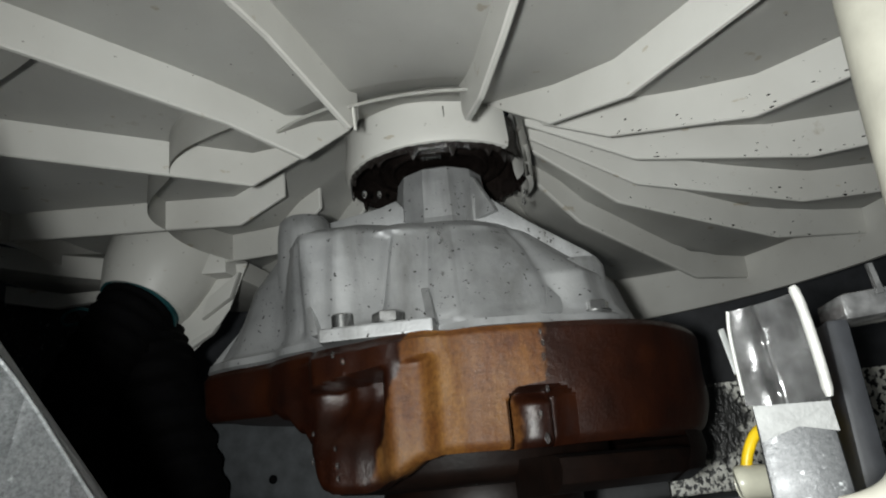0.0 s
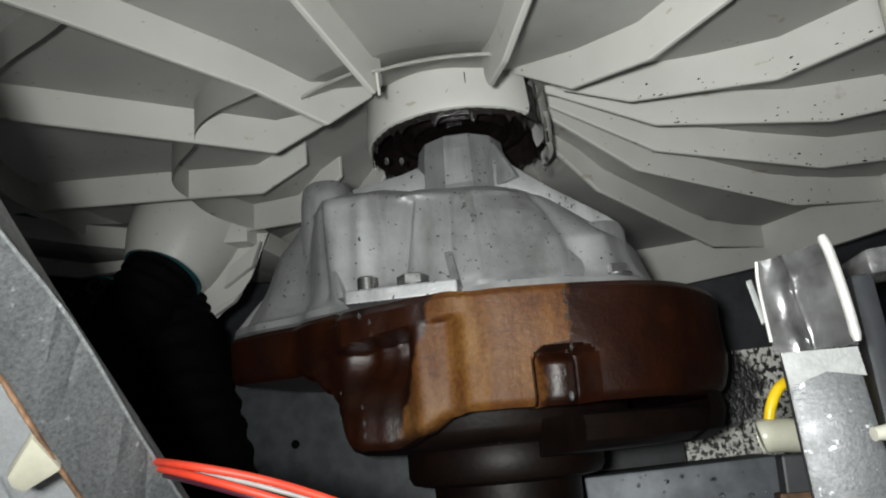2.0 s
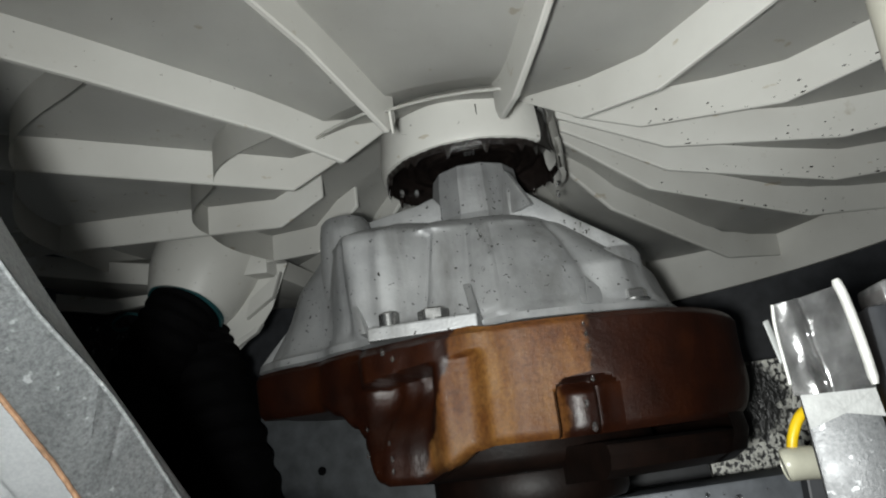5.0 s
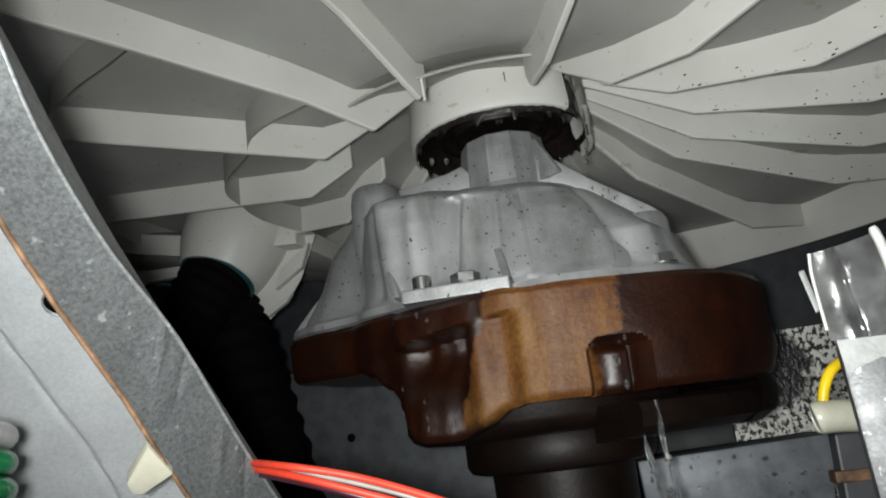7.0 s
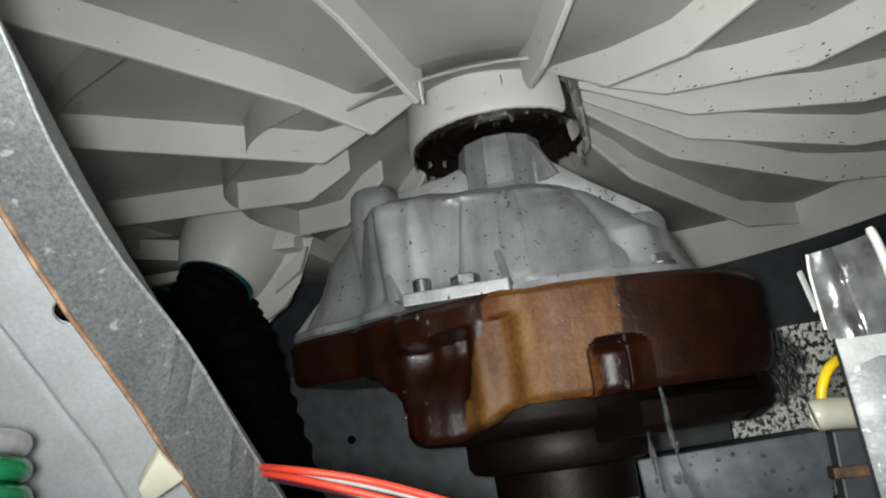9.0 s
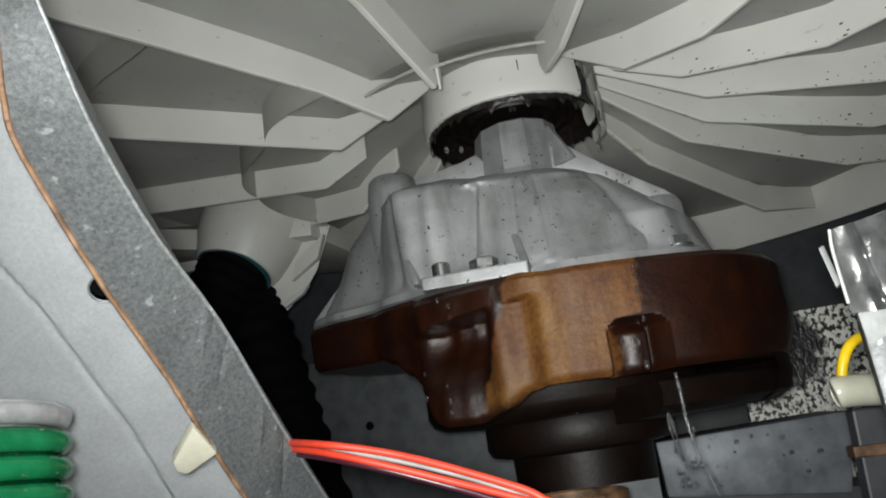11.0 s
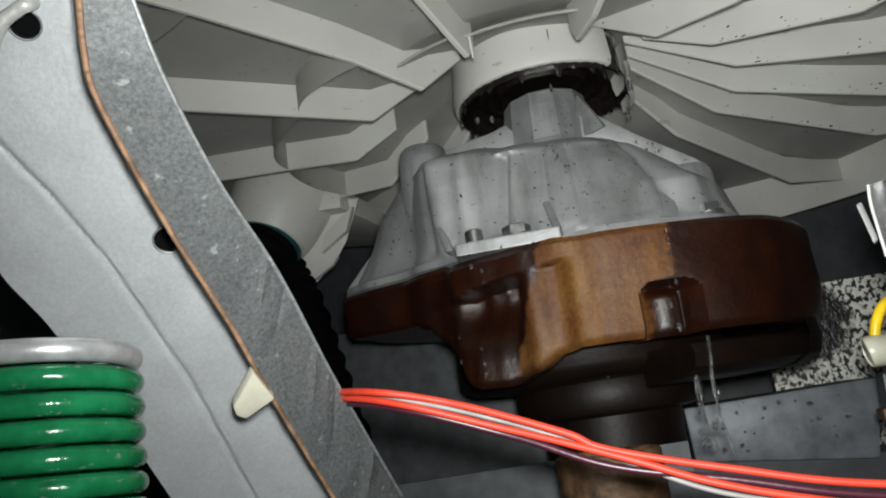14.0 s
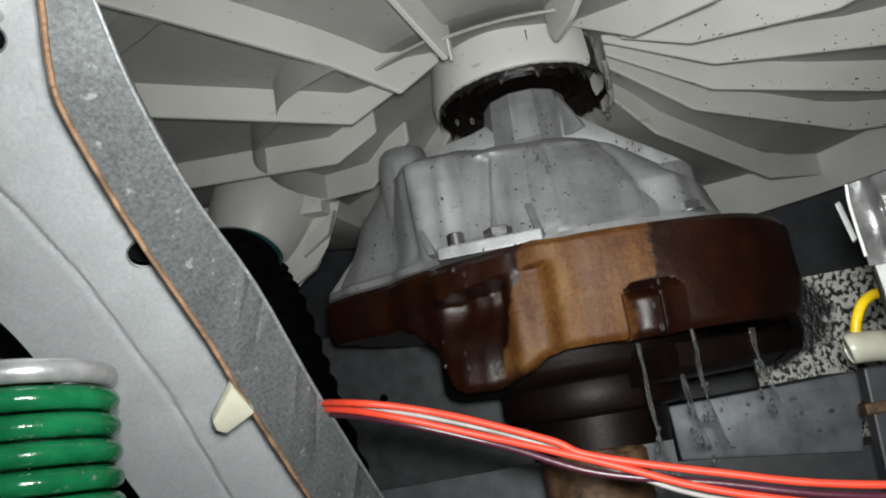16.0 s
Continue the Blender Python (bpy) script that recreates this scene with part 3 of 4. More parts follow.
def build_motor():
    m = thing("drive_motor", "rusted brown cast iron motor under the housing, wet", "motor")

    def body(u, v):
        a = -180 + 360 * u
        top, foot = interp_s(a, COVER_TOP), interp_s(a, COVER_FOOT)
        z = top + (foot - top) * min(1.0, v / 0.94)
        r = cover_radius(a, z, top, foot)
        if v > 0.95:
            r, z = (r - 0.010, z + 0.0004) if v < 0.985 else (0.066, z + 0.004)
        return (CX + r * math.cos(radians(a)), CY + r * math.sin(radians(a)), z)
    part("cover", grid(540, 66, body, True), RUST, m, "rust-brown cast cover, dry in front and wet at its sides", smooth=True)
    part("cover_top", lathe([(0.080, 0.2553), (0.0, 0.2556)], 72), RUST, m)
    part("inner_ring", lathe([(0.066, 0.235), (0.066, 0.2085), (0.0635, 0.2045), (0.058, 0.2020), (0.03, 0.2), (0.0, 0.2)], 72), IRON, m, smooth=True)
    prof = [(0.06, 0.2095), (0.098, 0.2095), (0.1035, 0.2082), (0.1052, 0.2045), (0.1035, 0.1995), (0.098, 0.1965), (0.06, 0.195), (0.06, 0.2095)]
    bm = lathe(prof, 44, a0=-66, a1=24)
    for a in (-66, 24):
        c, d = math.cos(radians(a)), math.sin(radians(a))
        bm.faces.new([bm.verts.new((CX + r * c, CY + r * d, z)) for r, z in prof[:-1]])
    bmesh.ops.remove_doubles(bm, verts=bm.verts[:], dist=1e-6)
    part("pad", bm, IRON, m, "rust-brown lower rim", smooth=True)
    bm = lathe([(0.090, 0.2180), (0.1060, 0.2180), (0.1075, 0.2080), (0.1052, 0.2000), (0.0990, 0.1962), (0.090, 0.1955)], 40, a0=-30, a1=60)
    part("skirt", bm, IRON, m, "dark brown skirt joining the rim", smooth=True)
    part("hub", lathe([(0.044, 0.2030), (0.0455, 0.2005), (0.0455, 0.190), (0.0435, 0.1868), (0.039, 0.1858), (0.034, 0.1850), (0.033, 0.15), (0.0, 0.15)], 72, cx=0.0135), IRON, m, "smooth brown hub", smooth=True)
    return m


build_motor()

# ---- seal in the collar ----
seal = thing("shaft_seal", "wet black ring seal round the shaft", "seal")
part("ring", lathe([(0.0425, 0.372), (0.041, 0.3645), (0.036, 0.3635), (0.0345, 0.3590), (0.031, 0.3590), (0.0300, 0.3625), (0.0265, 0.3625), (0.0255, 0.3580), (0.0235, 0.3580), (0.0225, 0.3640), (0.0, 0.3645)], 96), SEAL, seal, smooth=True)
part("lining", lathe([(0.0452, 0.3536), (0.0431, 0.3600), (0.0422, 0.3760), (0.0405, 0.3760), (0.0416, 0.3600), (0.0438, 0.3536)], 96, a0=26, a1=345), SEAL, seal, "black slime lining the collar", smooth=True)


def slime(u, v):
    a = radians(-8 + 326 * u)
    hang = 0.0008 + 0.0034 * max(0.0, math.sin(9 * a + 1) * math.sin(23 * a) + 0.25 * math.sin(61 * a)) ** 1.5
    ring = 2 * math.pi * v
    thick = 0.0009 + 0.0004 * math.sin(31 * a) * math.sin(17 * a)
    return (CX + (0.0452 + thick * math.cos(ring)) * math.cos(a), CY + (0.0452 + thick * math.cos(ring)) * math.sin(a), 0.3542 + 0.002 * math.sin(ring) - hang * smooth01(0.2, -1.0, math.sin(ring)))


part("slime", grid(420, 10, slime), SEAL, seal, "wet brown-black slime hanging on the collar's rim", smooth=True)


# ---- galvanised leg ----
def build_leg():
    leg = thing("machine_leg", "galvanised steel leg bracket with a rusty cut edge", "bracket")
    n = Vector((0.37, -0.62, -0.69)).normalized()
    base = Vector((-0.061, 0.075, 0.26)) - n * 0.0117
    along = Vector((0.0, 0.70, -0.71))
    along = (along - n * along.dot(n)).normalized()
    across = n.cross(along)
    edge = [(-0.0470, 0.0525, 0.2790), (-0.0490, 0.0560, 0.2745), (-0.0522, 0.0617, 0.2673), (-0.0556, 0.0672, 0.2605), (-0.0576, 0.0733, 0.2539), (-0.058, 0.0925, 0.2365), (-0.0570, 0.1139, 0.2181), (-0.0570, 0.1290, 0.2045), (-0.0560, 0.1578, 0.179), (-0.0555, 0.177, 0.162)]
    near = [(-0.0541, 0.0630, 0.2915), (-0.0544, 0.0786, 0.2773), (-0.055, 0.1098, 0.2489), (-0.0516, 0.1594, 0.2062), (-0.0491, 0.1986, 0.1722)]
    outer = [(-0.0700, 0.0537, 0.2911), (-0.0740, 0.0677, 0.2766), (-0.0870, 0.0805, 0.2587), (-0.1005, 0.0954, 0.2379), (-0.1003, 0.1156, 0.222), (-0.1012, 0.1565, 0.1826), (-0.1045, 0.185, 0.157)]
    # the plate, pressed in along a shallow crease, with two punched holes
    line = curve_points(near, 240)
    far = curve_points(outer, 240)
    crease = [(0.150, -0.086), (0.1829, -0.0836), (0.210, -0.0815), (0.2357, -0.0825), (0.2479, -0.0848), (0.2578, -0.0880), (0.29, -0.0990)]
    holes = [(Vector((-0.0690, 0.1116, 0.2391)), 0.0034), (Vector((-0.0721, 0.0731, 0.2727)), 0.0028)]
    bm = bmesh.new()
    rows = []
    for i in range(241):
        row = []
        for j in range(81):
            q = line[i].lerp(far[i], j / 80)
            q -= n * (q - base).dot(n)
            s = (interp(q.z, crease) - q.x) / 0.0013
            q -= n * 0.0016 * (smooth01(-1, 0, s) - 0.3 * smooth01(0, 1, s))
            for c, r in holes:
                d = q - c
                d -= n * d.dot(n)
                if r - 0.0010 < d.length < r + 0.0002:
                    q += d.normalized() * r - d
            row.append(bm.verts.new(q))
        rows.append(row)
    for i in range(240):
        for j in range(80):
            quad = (rows[i][j], rows[i + 1][j], rows[i + 1][j + 1], rows[i][j + 1])
            inside = False
            for c, r in holes:
                far_off = max(((v.co - c) - n * (v.co - c).dot(n)).length for v in quad)
                inside = inside or far_off < r + 0.00002
            if not inside:
                bm.faces.new(quad)
    bmesh.ops.solidify(bm, geom=bm.faces[:], thickness=0.0011)
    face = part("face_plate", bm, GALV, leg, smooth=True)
    for c, r in holes:
        ring = [c + n * 0.0003 + r * (math.cos(a) * along + math.sin(a) * across) for a in (2 * math.pi * k / 28 for k in range(29))]
        part("hole_rim", sweep(ring, 0.00022, 6, caps=False), GALV_DARK, face, smooth=True)
        # black disc that draws the shade inside the punched hole
        part("hole_shade", slab([p - n * 0.0022 for p in ring[:-1]], -n * 0.0005), BLACK, face, "black disc for the shade behind the hole")
    e = [(-0.0456, 0.0585, 0.2800), (-0.0462, 0.062, 0.2755), (-0.0464, 0.0672, 0.2689), (-0.047, 0.0771, 0.2574), (-0.047, 0.0943, 0.2429), (-0.047, 0.1187, 0.2284), (-0.047, 0.1471, 0.2052), (-0.047, 0.1915, 0.1728)]
    inner = [tuple(Vector(p) - n * 0.0006) for p in edge]
    bm = bmesh.new()
    a = curve_points(e, 24)
    b = curve_points(inner, 24)
    va, vb = [bm.verts.new(p) for p in a], [bm.verts.new(p) for p in b]
    for i in range(24):
        bm.faces.new((va[i], va[i + 1], vb[i + 1], vb[i]))
    bmesh.ops.solidify(bm, geom=bm.faces[:], thickness=0.0012)
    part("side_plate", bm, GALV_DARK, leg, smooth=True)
    bm = bmesh.new()
    c = curve_points(near, 24)
    va, vb = [bm.verts.new(p - n * 0.0016) for p in a], [bm.verts.new(p) for p in c]
    for i in range(24):
        bm.faces.new((va[i], va[i + 1], vb[i + 1], vb[i]))
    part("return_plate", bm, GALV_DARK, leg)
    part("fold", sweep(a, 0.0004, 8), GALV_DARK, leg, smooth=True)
    # unseen run of the leg towards the cabinet's top, added to shadow the tub
    foot_in, foot_out = Vector(near[0]), Vector(outer[0])
    part("unseen_upper_plate", slab([foot_in, foot_out, foot_out + Vector((0.006, -0.034, 0.034)), foot_in + Vector((0.004, -0.034, 0.034))], -n * 0.0011), GALV, leg)
    rng = random.Random(4)
    wavy = [p + n * rng.uniform(-0.0001, 0.0003) for p in curve_points(edge, 120)]
    part("cut_edge", sweep(wavy, 0.00055, 6), EDGE, leg, "rust-brown raw edge")
    return leg, n


LEG, LEG_N = build_leg()

# cream cable clip pushed through the leg's edge
clip = thing("cable_clip", "cream nylon clip on the leg's rusty edge", "clip")
bm = slab([tuple(Vector(p) - LEG_N * 0.0030 + Vector((-0.0010, 0.0008, -0.0022))) for p in ((-0.0562, 0.1220, 0.2110), (-0.0550, 0.1298, 0.2047), (-0.0622, 0.1290, 0.2010), (-0.0638, 0.1272, 0.2020), (-0.0634, 0.1252, 0.2040))], LEG_N * 0.0035, bevel=0.0009)
part("wedge", bm, WHITE, clip, smooth=True)


# ---- spring ----
def build_spring():
    s = thing("coil_spring", "green enamelled coil spring with a bare grey end coil", "spring")
    c, r, pitch, wire = Vector((-0.0845, 0.093, 0.213)), 0.0145, 0.0048, 0.0022

    def coil(t0, t1, n):
        return [c + Vector((r * math.cos(2 * math.pi * t), r * math.sin(2 * math.pi * t), -pitch * t)) for t in (t0 + (t1 - t0) * i / n for i in range(n + 1))]
    hook = [(-0.0690, 0.0715, 0.2755), (-0.0679, 0.0690, 0.2734), (-0.070, 0.0686, 0.2726), (-0.0748, 0.0692, 0.2696), (-0.0829, 0.0747, 0.2602), (-0.0931, 0.0836, 0.2467), (-0.0965, 0.089, 0.233), (-0.0960, 0.091, 0.2205)]
    part("hook", sweep(curve_points(hook, 40), 0.0013, 12), GLARE_ZINC, s, "bare steel hook wire", smooth=True)
    part("end_coil", sweep(coil(-0.35, 0.75, 40), wire, 12), GREYWIRE, s, "bare grey end coil", smooth=True)
    part("winding", sweep(coil(0.75, 12, 420), wire, 14), GREEN, s, "green enamelled winding", smooth=True)


build_spring()


# ---- wires ----
def build_wire(name, label, pts, radius, mat):
    w = thing(name, label, "wire", "wires")
    part("insulation", sweep(curve_points(pts, 60), radius, 10), mat, w, smooth=True)


build_wire("red_wire", "glossy red insulated wire", [(-0.086, 0.201, 0.2060), (-0.0425, 0.146, 0.2022), (-0.0188, 0.146, 0.1962), (0.0067, 0.146, 0.186), (0.016, 0.146, 0.181), (0.042, 0.146, 0.1736), (0.0713, 0.146, 0.1670), (0.13, 0.15, 0.16)], 0.00086, RED)
build_wire("striped_wire", "red wire with a dark side below the first", [(-0.086, 0.201, 0.2040), (-0.0412, 0.147, 0.2003), (-0.0061, 0.147, 0.1883), (0.020, 0.145, 0.1785), (0.0356, 0.145, 0.172), (0.0525, 0.145, 0.1668), (0.08, 0.146, 0.16)], 0.00086, RED)
build_wire("black_wire", "thin black insulated wire between the red ones", [(-0.086, 0.201, 0.2025), (-0.0412, 0.1495, 0.1990), (-0.0061, 0.1485, 0.1868), (0.0160, 0.1475, 0.1772), (0.042, 0.1475, 0.1712), (0.0713, 0.1475, 0.1645), (0.13, 0.151, 0.157)], 0.00086, DARKRED)
build_wire("white_wire", "thin white insulated wire", [(-0.086, 0.201, 0.2050), (-0.0412, 0.149, 0.2012), (-0.0061, 0.149, 0.1898), (0.020, 0.148, 0.1775), (0.0356, 0.147, 0.170), (0.0525, 0.147, 0.165), (0.08, 0.146, 0.158)], 0.0006, PALEWIRE)


# ---- post, beam and hoses ----
def build_post():
    post = thing("support_post", "galvanised support post with a bright folded plate", "post")
    bar = part("bar", slab([(0.0903, 0.166, 0.2135), (0.1050, 0.163, 0.2130), (0.1085, 0.163, 0.165), (0.0915, 0.166, 0.165)], (0.003, 0.012, 0), bevel=0.0012), GALV_MID, post, smooth=True)
    band = [(0.0903, 0.1655, 0.2135), (0.1052, 0.1625, 0.2130), (0.1058, 0.1625, 0.2068), (0.0985, 0.1640, 0.2085), (0.0908, 0.1655, 0.2060)]
    part("band", slab(band, (0.0005, 0.003, 0)), PALEBAND, bar, "pale dried coating band")
    # folded plate: a shallow channel with rolled sides
    def plate(u, v):
        left = Vector((0.0893, 0.1665, 0.2345)).lerp(Vector((0.0888, 0.1650, 0.2136)), v)
        right = Vector((0.1022, 0.1575, 0.2358)).lerp(Vector((0.1032, 0.1560, 0.2128)), v)
        q = left.lerp(right, u)
        q.y += 0.0022 * math.sin(math.pi * u) + 0.0004 * math.sin(9 * u + 4 * v) * math.sin(7 * v)
        q.y -= 0.0012 * math.exp(-((u - 0.34 - 0.12 * v) / 0.05) ** 2)
        return q
    bm = grid(32, 24, plate)
    bmesh.ops.solidify(bm, geom=bm.faces[:], thickness=0.0012)
    fold = part("folded_plate", bm, BRIGHT, post, "bright wet folded plate", smooth=True)
    part("rolled_side", sweep(curve_points([(0.1012, 0.1575, 0.2368), (0.1020, 0.1570, 0.232), (0.1028, 0.1564, 0.222), (0.1031, 0.156, 0.2135)], 16), [0.0008] + [0.0011] * 15 + [0.0007], 12), GLARE_ZINC, fold, smooth=True)
    part("rolled_side", sweep(curve_points([(0.0893, 0.1665, 0.2345), (0.0888, 0.1665, 0.229), (0.0887, 0.165, 0.216)], 12), 0.0004, 10), GLARE_ZINC, fold, smooth=True)
    part("lug", slab([(0.0890, 0.178, 0.2325), (0.0905, 0.178, 0.2330), (0.0922, 0.178, 0.2225), (0.0908, 0.178, 0.2215)], (0.001, 0.003, 0), bevel=0.0005), PALEBAND, post)


build_post()

beam = thing("base_beam", "grey painted steel base beam", "beam")
part("web", slab([(0.049, 0.38, 0.1830), (0.1425, 0.38, 0.1856), (0.134, 0.38, 0.1480), (0.050, 0.38, 0.1560)], (0.0, 0.06, 0.0), bevel=0.0015), BEAM, beam, smooth=True)
rng = random.Random(8)
bm = bmesh.new()
for _ in range(26):
    at = Vector((rng.uniform(0.058, 0.135), 0.3798, rng.uniform(0.158, 0.182)))
    bmesh.ops.create_icosphere(bm, subdivisions=2, radius=rng.choice((0.0004, 0.0006, 0.0011)), matrix=Matrix.Translation(at) @ Matrix.Diagonal((rng.uniform(0.8, 1.6), 0.4, 1, 1)))
tagged(part("droplet", bm, WATER, beam, "clear droplets on the grey paint", smooth=True), "clear droplets on the grey paint", kind="stuff")
part("foot", slab([(0.03, 0.385, 0.1565), (0.16, 0.385, 0.149), (0.16, 0.385, 0.10), (0.03, 0.385, 0.10)], (0.0, 0.05, 0.0)), DARKWALL, beam, "dark lower flange")

block = thing("rusty_bracket", "dark rusty bracket beside the post", "bracket")
part("plate", slab([(0.1205, 0.30, 0.1880), (0.135, 0.30, 0.1880), (0.135, 0.30, 0.12), (0.117, 0.30, 0.12)], (0, 0.01, 0), bevel=0.001), DARKWALL, block)
part("lip", slab([(0.1170, 0.298, 0.1745), (0.136, 0.298, 0.1745), (0.136, 0.298, 0.1700), (0.1168, 0.298, 0.1700)], (0, 0.01, 0), bevel=0.0008), FLAKE, block, "rust-brown lip")

side = thing("side_frame", "dark painted side frame with an opening", "frame")
part("upright", slab([(0.1230, 0.205, 0.2360), (0.1290, 0.205, 0.2360), (0.1360, 0.205, 0.0), (0.1240, 0.205, 0.0)], (0.002, 0.02, 0), bevel=0.0015), DARKWALL, side, smooth=True)
part("cross_piece", slab([(0.1275, 0.204, 0.2425), (0.165, 0.204, 0.2450), (0.165, 0.204, 0.2380), (0.1280, 0.204, 0.2350)], (0, 0.02, 0), bevel=0.002), BRIGHT, side, "wet bare cross piece", smooth=True)
part("strip", slab([(0.1350, 0.200, 0.2490), (0.1362, 0.200, 0.2490), (0.1375, 0.200, 0.2410), (0.1360, 0.200, 0.2410)], (0, 0.002, 0)), BRIGHT, side)

panel = thing("back_panel", "dark grey steel panel behind the motor", "panel")
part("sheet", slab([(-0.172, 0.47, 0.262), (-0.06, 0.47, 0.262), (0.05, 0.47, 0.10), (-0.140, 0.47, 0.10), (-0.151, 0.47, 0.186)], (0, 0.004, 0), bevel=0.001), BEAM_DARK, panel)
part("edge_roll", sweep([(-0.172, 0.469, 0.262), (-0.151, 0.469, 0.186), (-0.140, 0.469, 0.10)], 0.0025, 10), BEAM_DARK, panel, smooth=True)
# flat black disc on the sheet, drawn for a hole's dark inside
part("hole", lathe([(0.0028, 0.0), (0.0, 0.0001)], 16, 0, 0), BLACK, panel).matrix_world = Matrix.Translation((-0.1251, 0.4693, 0.2148)) @ pose(0, 0, 0, 90)

lower = thing("lower_plate", "dark grey low plate under the motor", "plate")
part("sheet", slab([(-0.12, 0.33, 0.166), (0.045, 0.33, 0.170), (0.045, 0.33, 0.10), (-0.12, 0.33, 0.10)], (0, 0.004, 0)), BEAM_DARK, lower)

hose = thing("drain_hose", "black rubber drain hose clamped to the tub outlet", "hose")
spine = curve_points([(-0.1878, 0.4252, 0.3290), (-0.1900, 0.422, 0.322), (-0.1935, 0.416, 0.312), (-0.203, 0.408, 0.290), (-0.214, 0.402, 0.262), (-0.218, 0.40, 0.22), (-0.215, 0.4, 0.16), (-0.21, 0.4, 0.1)], 120)
radii = [0.0218 if k < 2 else 0.0230 if k < 22 else 0.0222 + 0.0009 * math.sin(k * 0.9) for k in range(121)]
part("tube", sweep(spine, radii, 28), BLACK, hose, smooth=True)
for k in (14, 18):
    d = (spine[k + 1] - spine[k]).normalized()
    side_v = d.orthogonal().normalized()
    other = d.cross(side_v)
    loop = [spine[k] + 0.0238 * (math.cos(a) * side_v + math.sin(a) * other) for a in (2 * math.pi * i / 40 for i in range(41))]
    part("clamp_wire", sweep(loop, 0.0010, 8, caps=False), TEAL, hose, "teal spring clamp wire", smooth=True)
ear = curve_points([(-0.2105, 0.415, 0.318), (-0.219, 0.41, 0.322), (-0.228, 0.41, 0.321), (-0.232, 0.41, 0.317), (-0.228, 0.41, 0.313), (-0.214, 0.41, 0.314)], 30)
part("clamp_ear", sweep(ear, 0.0010, 8), TEAL, hose, "teal clamp ear", smooth=True)

boot = thing("corrugated_hose", "wide black corrugated rubber hose hanging beside the motor", "hose")
spine = curve_points([(-0.196, 0.436, 0.306), (-0.1905, 0.434, 0.285), (-0.1800, 0.432, 0.245), (-0.1695, 0.430, 0.205), (-0.156, 0.430, 0.15), (-0.146, 0.43, 0.10)], 110)
part("tube", sweep(spine, [(0.0255 + 0.004 * smooth01(0, 30, k)) + 0.0012 * math.sin(k * 0.8) for k in range(111)], 32), BLACK, boot, smooth=True)

outlet = thing("tub_outlet", "grey-white plastic outlet socket under the tub", "outlet")
axis = [(-0.1765, 0.441, 0.3640), (-0.1800, 0.436, 0.3530), (-0.1825, 0.432, 0.3455), (-0.1845, 0.4295, 0.3390), (-0.1860, 0.4275, 0.3335), (-0.1875, 0.4255, 0.3285), (-0.1888, 0.4238, 0.3240)]
part("socket", sweep(axis, [0.0385, 0.0362, 0.0342, 0.0322, 0.0302, 0.0283, 0.0262], 48), PLASTIC, outlet, smooth=True)
part("collar_ring", sweep([(-0.1868, 0.4265, 0.3300), (-0.1890, 0.4235, 0.3235)], [0.0262, 0.0255], 36), PLASTIC, outlet, smooth=True)
part("sump_wall", slab([(-0.127, 0.438, 0.346), (-0.140, 0.440, 0.318), (-0.150, 0.442, 0.306), (-0.173, 0.446, 0.290), (-0.212, 0.446, 0.316), (-0.222, 0.442, 0.344), (-0.204, 0.438, 0.353)], (0, 0.003, 0.002), bevel=0.0012), PLASTIC, outlet, smooth=True)
part("ridge", slab([(-0.1300, 0.4375, 0.3400), (-0.1365, 0.4385, 0.3240), (-0.1570, 0.4420, 0.3130), (-0.1520, 0.4400, 0.3255)], (0, -0.006, 0), bevel=0.0012), PLASTIC, outlet, smooth=True)
part("ridge", slab([(-0.1450, 0.4400, 0.3090), (-0.1500, 0.4410, 0.3035), (-0.1720, 0.4450, 0.2930), (-0.1640, 0.4430, 0.3010)], (0, -0.005, 0), bevel=0.0010), PLASTIC, outlet, smooth=True)
part("sump_floor", slab([(-0.136, 0.425, 0.338), (-0.2069, 0.415, 0.339), (-0.2433, 0.42, 0.348), (-0.31, 0.40, 0.362), (-0.31, 0.56, 0.362), (-0.12, 0.56, 0.338)], (0, 0, 0.014), bevel=0.001), PLASTIC, outlet, smooth=True)
part("side_lip", slab([(-0.3008, 0.45, 0.3560), (-0.2571, 0.45, 0.3450), (-0.2200, 0.45, 0.3440), (-0.2207, 0.45, 0.3375), (-0.2649, 0.45, 0.3360), (-0.3010, 0.45, 0.3440)], (0, 0.006, 0), bevel=0.001), PLASTIC, outlet, smooth=True)

flat = thing("black_baffle", "black wet plastic baffle behind the leg", "panel")
part("sheet", slab([(-0.330, 0.46, 0.352), (-0.262, 0.46, 0.342), (-0.248, 0.46, 0.326), (-0.248, 0.46, 0.15), (-0.33, 0.46, 0.15)], (0, 0.004, 0), bevel=0.001), SPATTER, flat)

curl = thing("cream_hose", "cream plastic hose bowing past the post", "hose")
path = curve_points([(0.1195, 0.125, 0.345), (0.1185, 0.125, 0.30), (0.1180, 0.125, 0.265), (0.1175, 0.125, 0.235), (0.1140, 0.125, 0.214), (0.1075, 0.124, 0.2020), (0.0990, 0.122, 0.1965), (0.0890, 0.120, 0.1955)], 70)
part("tube", sweep(path, [0.0085 if k < 44 else 0.0085 - 0.0074 * smooth01(44, 70, k) for k in range(71)], 28), CREAM, curl, smooth=True)

tube = thing("rusty_tube", "rust-flaked steel tube end in front of the motor", "tube")
part("tube", lathe([(0.017, 0.10), (0.0190, 0.10), (0.0190, 0.1735), (0.0182, 0.1742), (0.0170, 0.1735), (0.0170, 0.10)], 48, 0.0120, 0.255), FLAKE, tube, smooth=True)

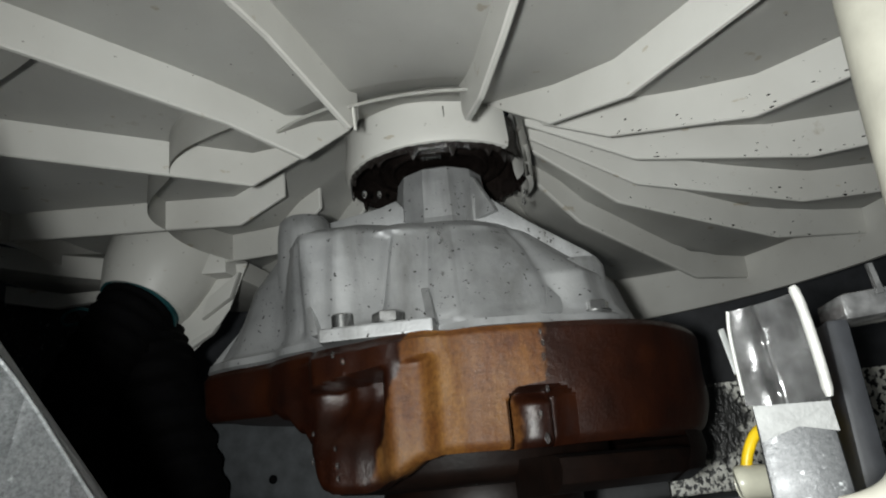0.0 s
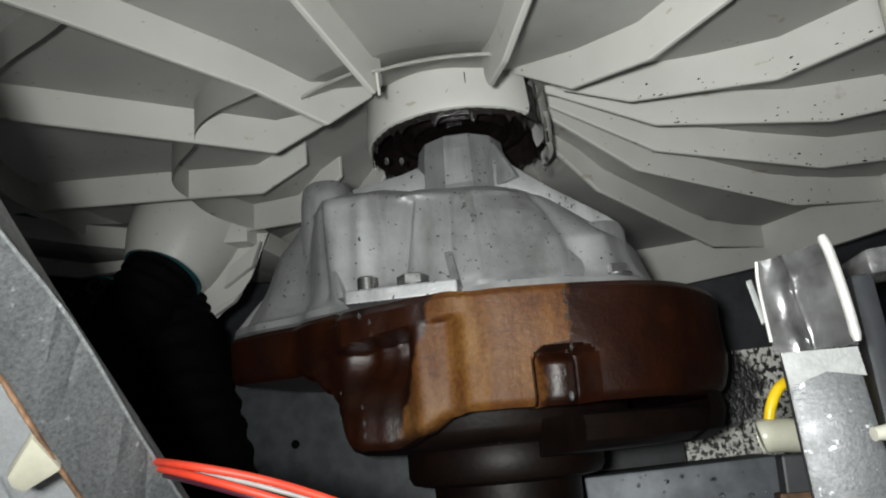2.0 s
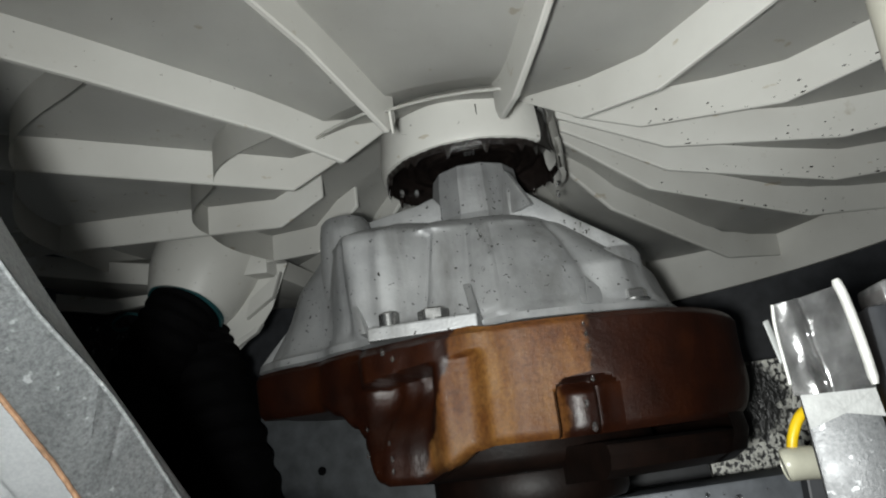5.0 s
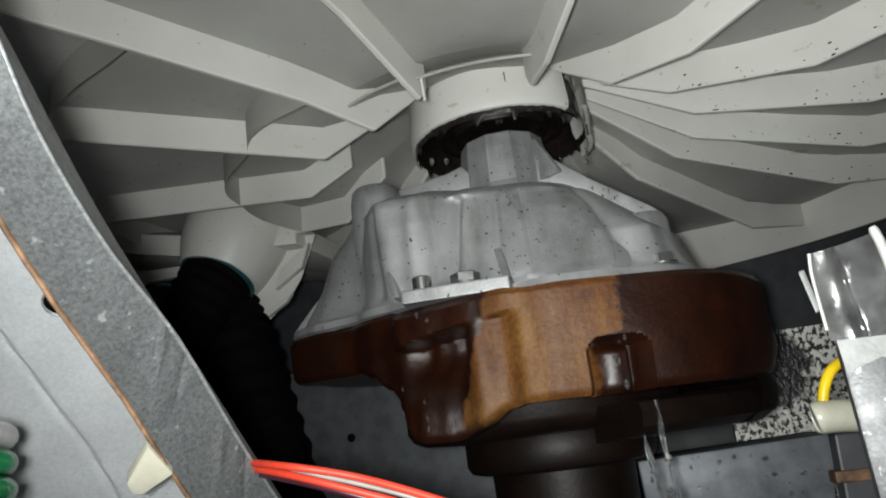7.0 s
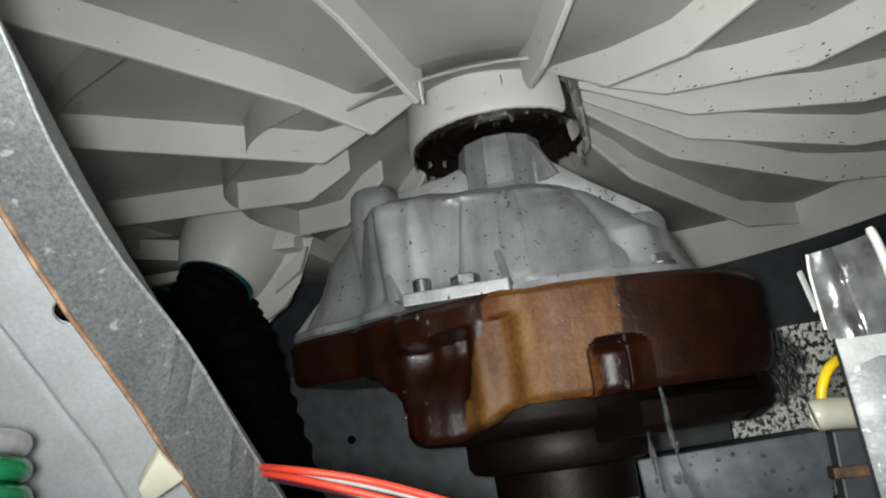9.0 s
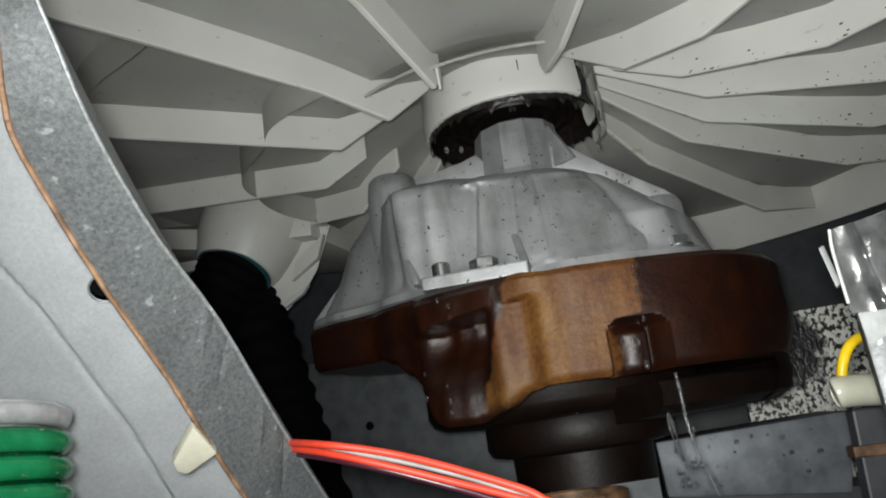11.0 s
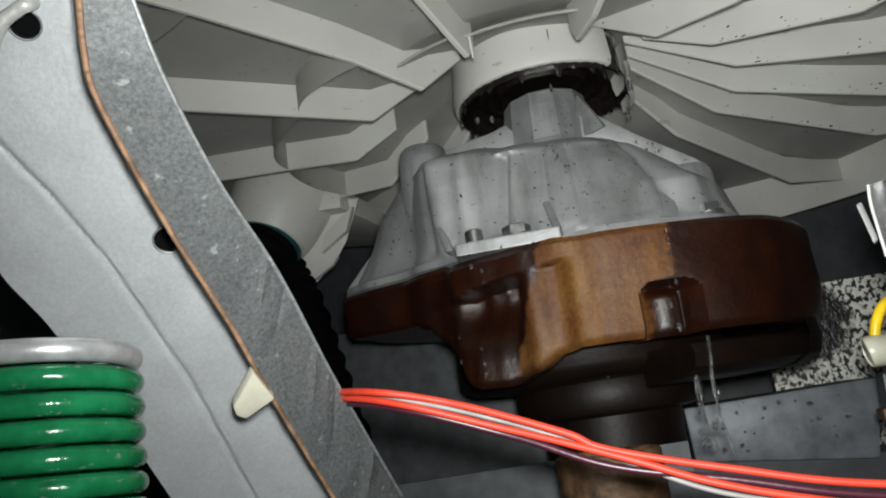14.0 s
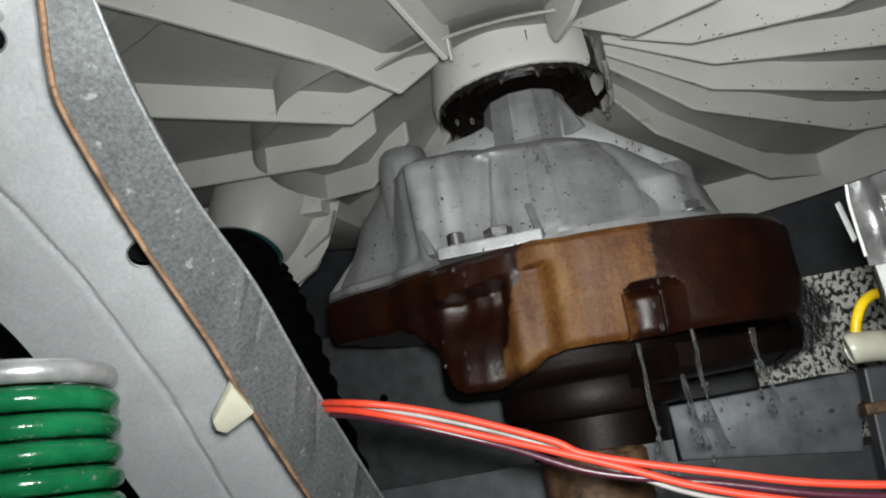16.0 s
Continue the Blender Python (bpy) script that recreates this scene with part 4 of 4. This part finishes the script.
conn = thing("wire_connector", "translucent white connector cap on a yellow wire", "connector")
part("cap", sweep(curve_points([(0.1000, 0.240, 0.1955), (0.1018, 0.240, 0.1957), (0.108, 0.242, 0.1955), (0.117, 0.246, 0.1945)], 10), [0.0030, 0.0046, 0.0050, 0.0051, 0.0051, 0.0051, 0.0051, 0.0051, 0.0051, 0.0051, 0.005], 24), NYLON, conn, smooth=True)
part("wire", sweep(curve_points([(0.1035, 0.241, 0.1985), (0.1050, 0.2405, 0.2040), (0.1085, 0.241, 0.2095), (0.114, 0.243, 0.212), (0.122, 0.240, 0.2115), (0.1262, 0.2235, 0.2120)], 24), 0.0017, 12), YELLOW, conn, "yellow insulated wire", smooth=True)


# ---- water ----
def build_strand(length, seed):
    """A twisted falling thread of water, hanging down from its own origin."""
    rng = random.Random(seed)
    w = thing("water_strand", "clear falling strand of leaking water", "water", "leaking water")
    for k in range(2):
        pts, rad = [], []
        ph = rng.uniform(0, 6)
        for i in range(41):
            s = i / 40
            pts.append((0.0007 * math.sin(6 * s + ph + 3.1 * k) + 0.004 * s * s, 0.0008 * math.cos(7 * s + ph), -length * s))
            rad.append(max(0.00012, 0.00075 * (0.35 + 0.65 * abs(math.sin(8 * s + ph))) * (1 - 0.6 * s)))
        part("thread", sweep(pts, rad, 8), WATER, w, smooth=True)
    for k in range(9):
        z = -length * rng.uniform(0.45, 1.1)
        r = rng.uniform(0.0004, 0.0011)
        bm = bmesh.new()
        bmesh.ops.create_icosphere(bm, subdivisions=2, radius=r, matrix=Matrix.Translation((rng.uniform(-0.002, 0.002), 0, z)) @ Matrix.Diagonal((0.8, 0.8, 1.7, 1)))
        part("drop", bm, WATER, w, smooth=True)
    return w


def build_drop(radius, long=1.6):
    w = thing("water_drop", "clear bead of leaking water", "water", "leaking water")
    bm = bmesh.new()
    bmesh.ops.create_icosphere(bm, subdivisions=3, radius=radius, matrix=Matrix.Diagonal((0.8, 0.55, long, 1)))
    part("bead", bm, WATER, w, smooth=True)
    return w


def still(ob, x, y, z):
    ob.matrix_world = pose(x, y, z)
    return ob


MORE_BEADS = tuple((0.0006 + 0.00025 * (k % 3), 0.0481 + 0.0003 * (k % 2), 0.2638, z) for k, z in enumerate((0.2520, 0.2478, 0.2430, 0.2365, 0.2318)))
MORE_BEADS += ((0.0005, -0.0400, 0.2760, 0.2252), (0.0007, -0.0407, 0.2765, 0.2153), (0.0006, -0.0307, 0.2715, 0.2189), (0.0008, -0.0301, 0.2712, 0.2128), (0.0007, -0.0301, 0.2712, 0.2084))
MORE_BEADS += ((0.0009, -0.0303, 0.2730, 0.2535), (0.0010, -0.0290, 0.2738, 0.2478), (0.0008, 0.0565, 0.2690, 0.2227), (0.0007, 0.0110, 0.3020, 0.2877), (0.0006, 0.0155, 0.3018, 0.2775))

# a wet trail on the housing
MORE_BEADS += tuple((0.0005 + 0.0002 * (k % 3), 0.0097 + 0.0126 * k / 13 + 0.0006 * math.sin(5 * k), 0.3088 - 0.0080 * k / 13, 0.3106 - 0.0400 * k / 13) for k in range(14))

# beads that hang on the collar, the cover and its notch
for r, x, y, z in ((0.0013, -0.0255, 0.327, 0.3375), (0.0012, -0.0175, 0.3225, 0.3345), (0.0010, 0.0495, 0.3445, 0.3350), (0.0012, 0.0488, 0.3425, 0.3290),
                   (0.0010, 0.0445, 0.2650, 0.2235), (0.0012, 0.0460, 0.2650, 0.2150), (0.0008, -0.0255, 0.2690, 0.2500), (0.0008, -0.0100, 0.2680, 0.2440)) + MORE_BEADS:
    still(build_drop(0.95 * r), x, y, z)


STRANDS = [build_strand(0.045, 1), build_strand(0.032, 2), build_strand(0.05, 3), build_strand(0.03, 5)]
RUNS = [build_drop(0.0009, 2.4) for _ in range(5)]


def motions():
    # water finds its way out under the cover and hangs there in swaying strands
    homes = ((0.0560, 0.2690, 0.2125, 5.0), (0.0500, 0.2730, 0.2010, 5.4), (0.0352, 0.2600, 0.2100, 14.1), (0.0800, 0.2830, 0.2100, 14.3))
    for k, (ob, (x, y, z, start)) in enumerate(zip(STRANDS, homes)):
        rows = [(0.0, pose(x - 0.02, y + 0.045, 0.2535)), (start, pose(x - 0.02, y + 0.045, 0.2530)), (start + 0.3, pose(x, y + 0.012, 0.236)), (start + 0.7, pose(x, y, z))]
        t, i = start + 1.0, 0
        while t < 16.0:
            rows.append((t, pose(x + 0.0012 * math.sin(2.3 * i + k), y, z - 0.002 * (i % 3), 0, 4 * math.sin(1.7 * i + k), 25 * math.sin(1.1 * i))))
            t, i = t + 0.5, i + 1
        rows.append((16.0, pose(x, y, z)))
        walk(ob, rows)
    # beads run down the front of the housing one after another
    for k, ob in enumerate(RUNS):
        x, start = 0.004 + 0.0042 * k, (0.8, 2.6, 6.4, 11.6, 13.8)[k]
        top, foot = pose(x * 0.5, CY - 0.0200, 0.3590), pose(x + 0.004, CY - 0.0640, 0.2670)
        mid = pose(x + 0.003, CY - 0.0570, 0.2880, 12)
        walk(ob, [(0.0, top), (start, top), (start + 0.5, pose(x, CY - 0.0500, 0.3160)), (start + 1.2, mid), (start + 2.1, foot), (16.0, foot)])


motions()
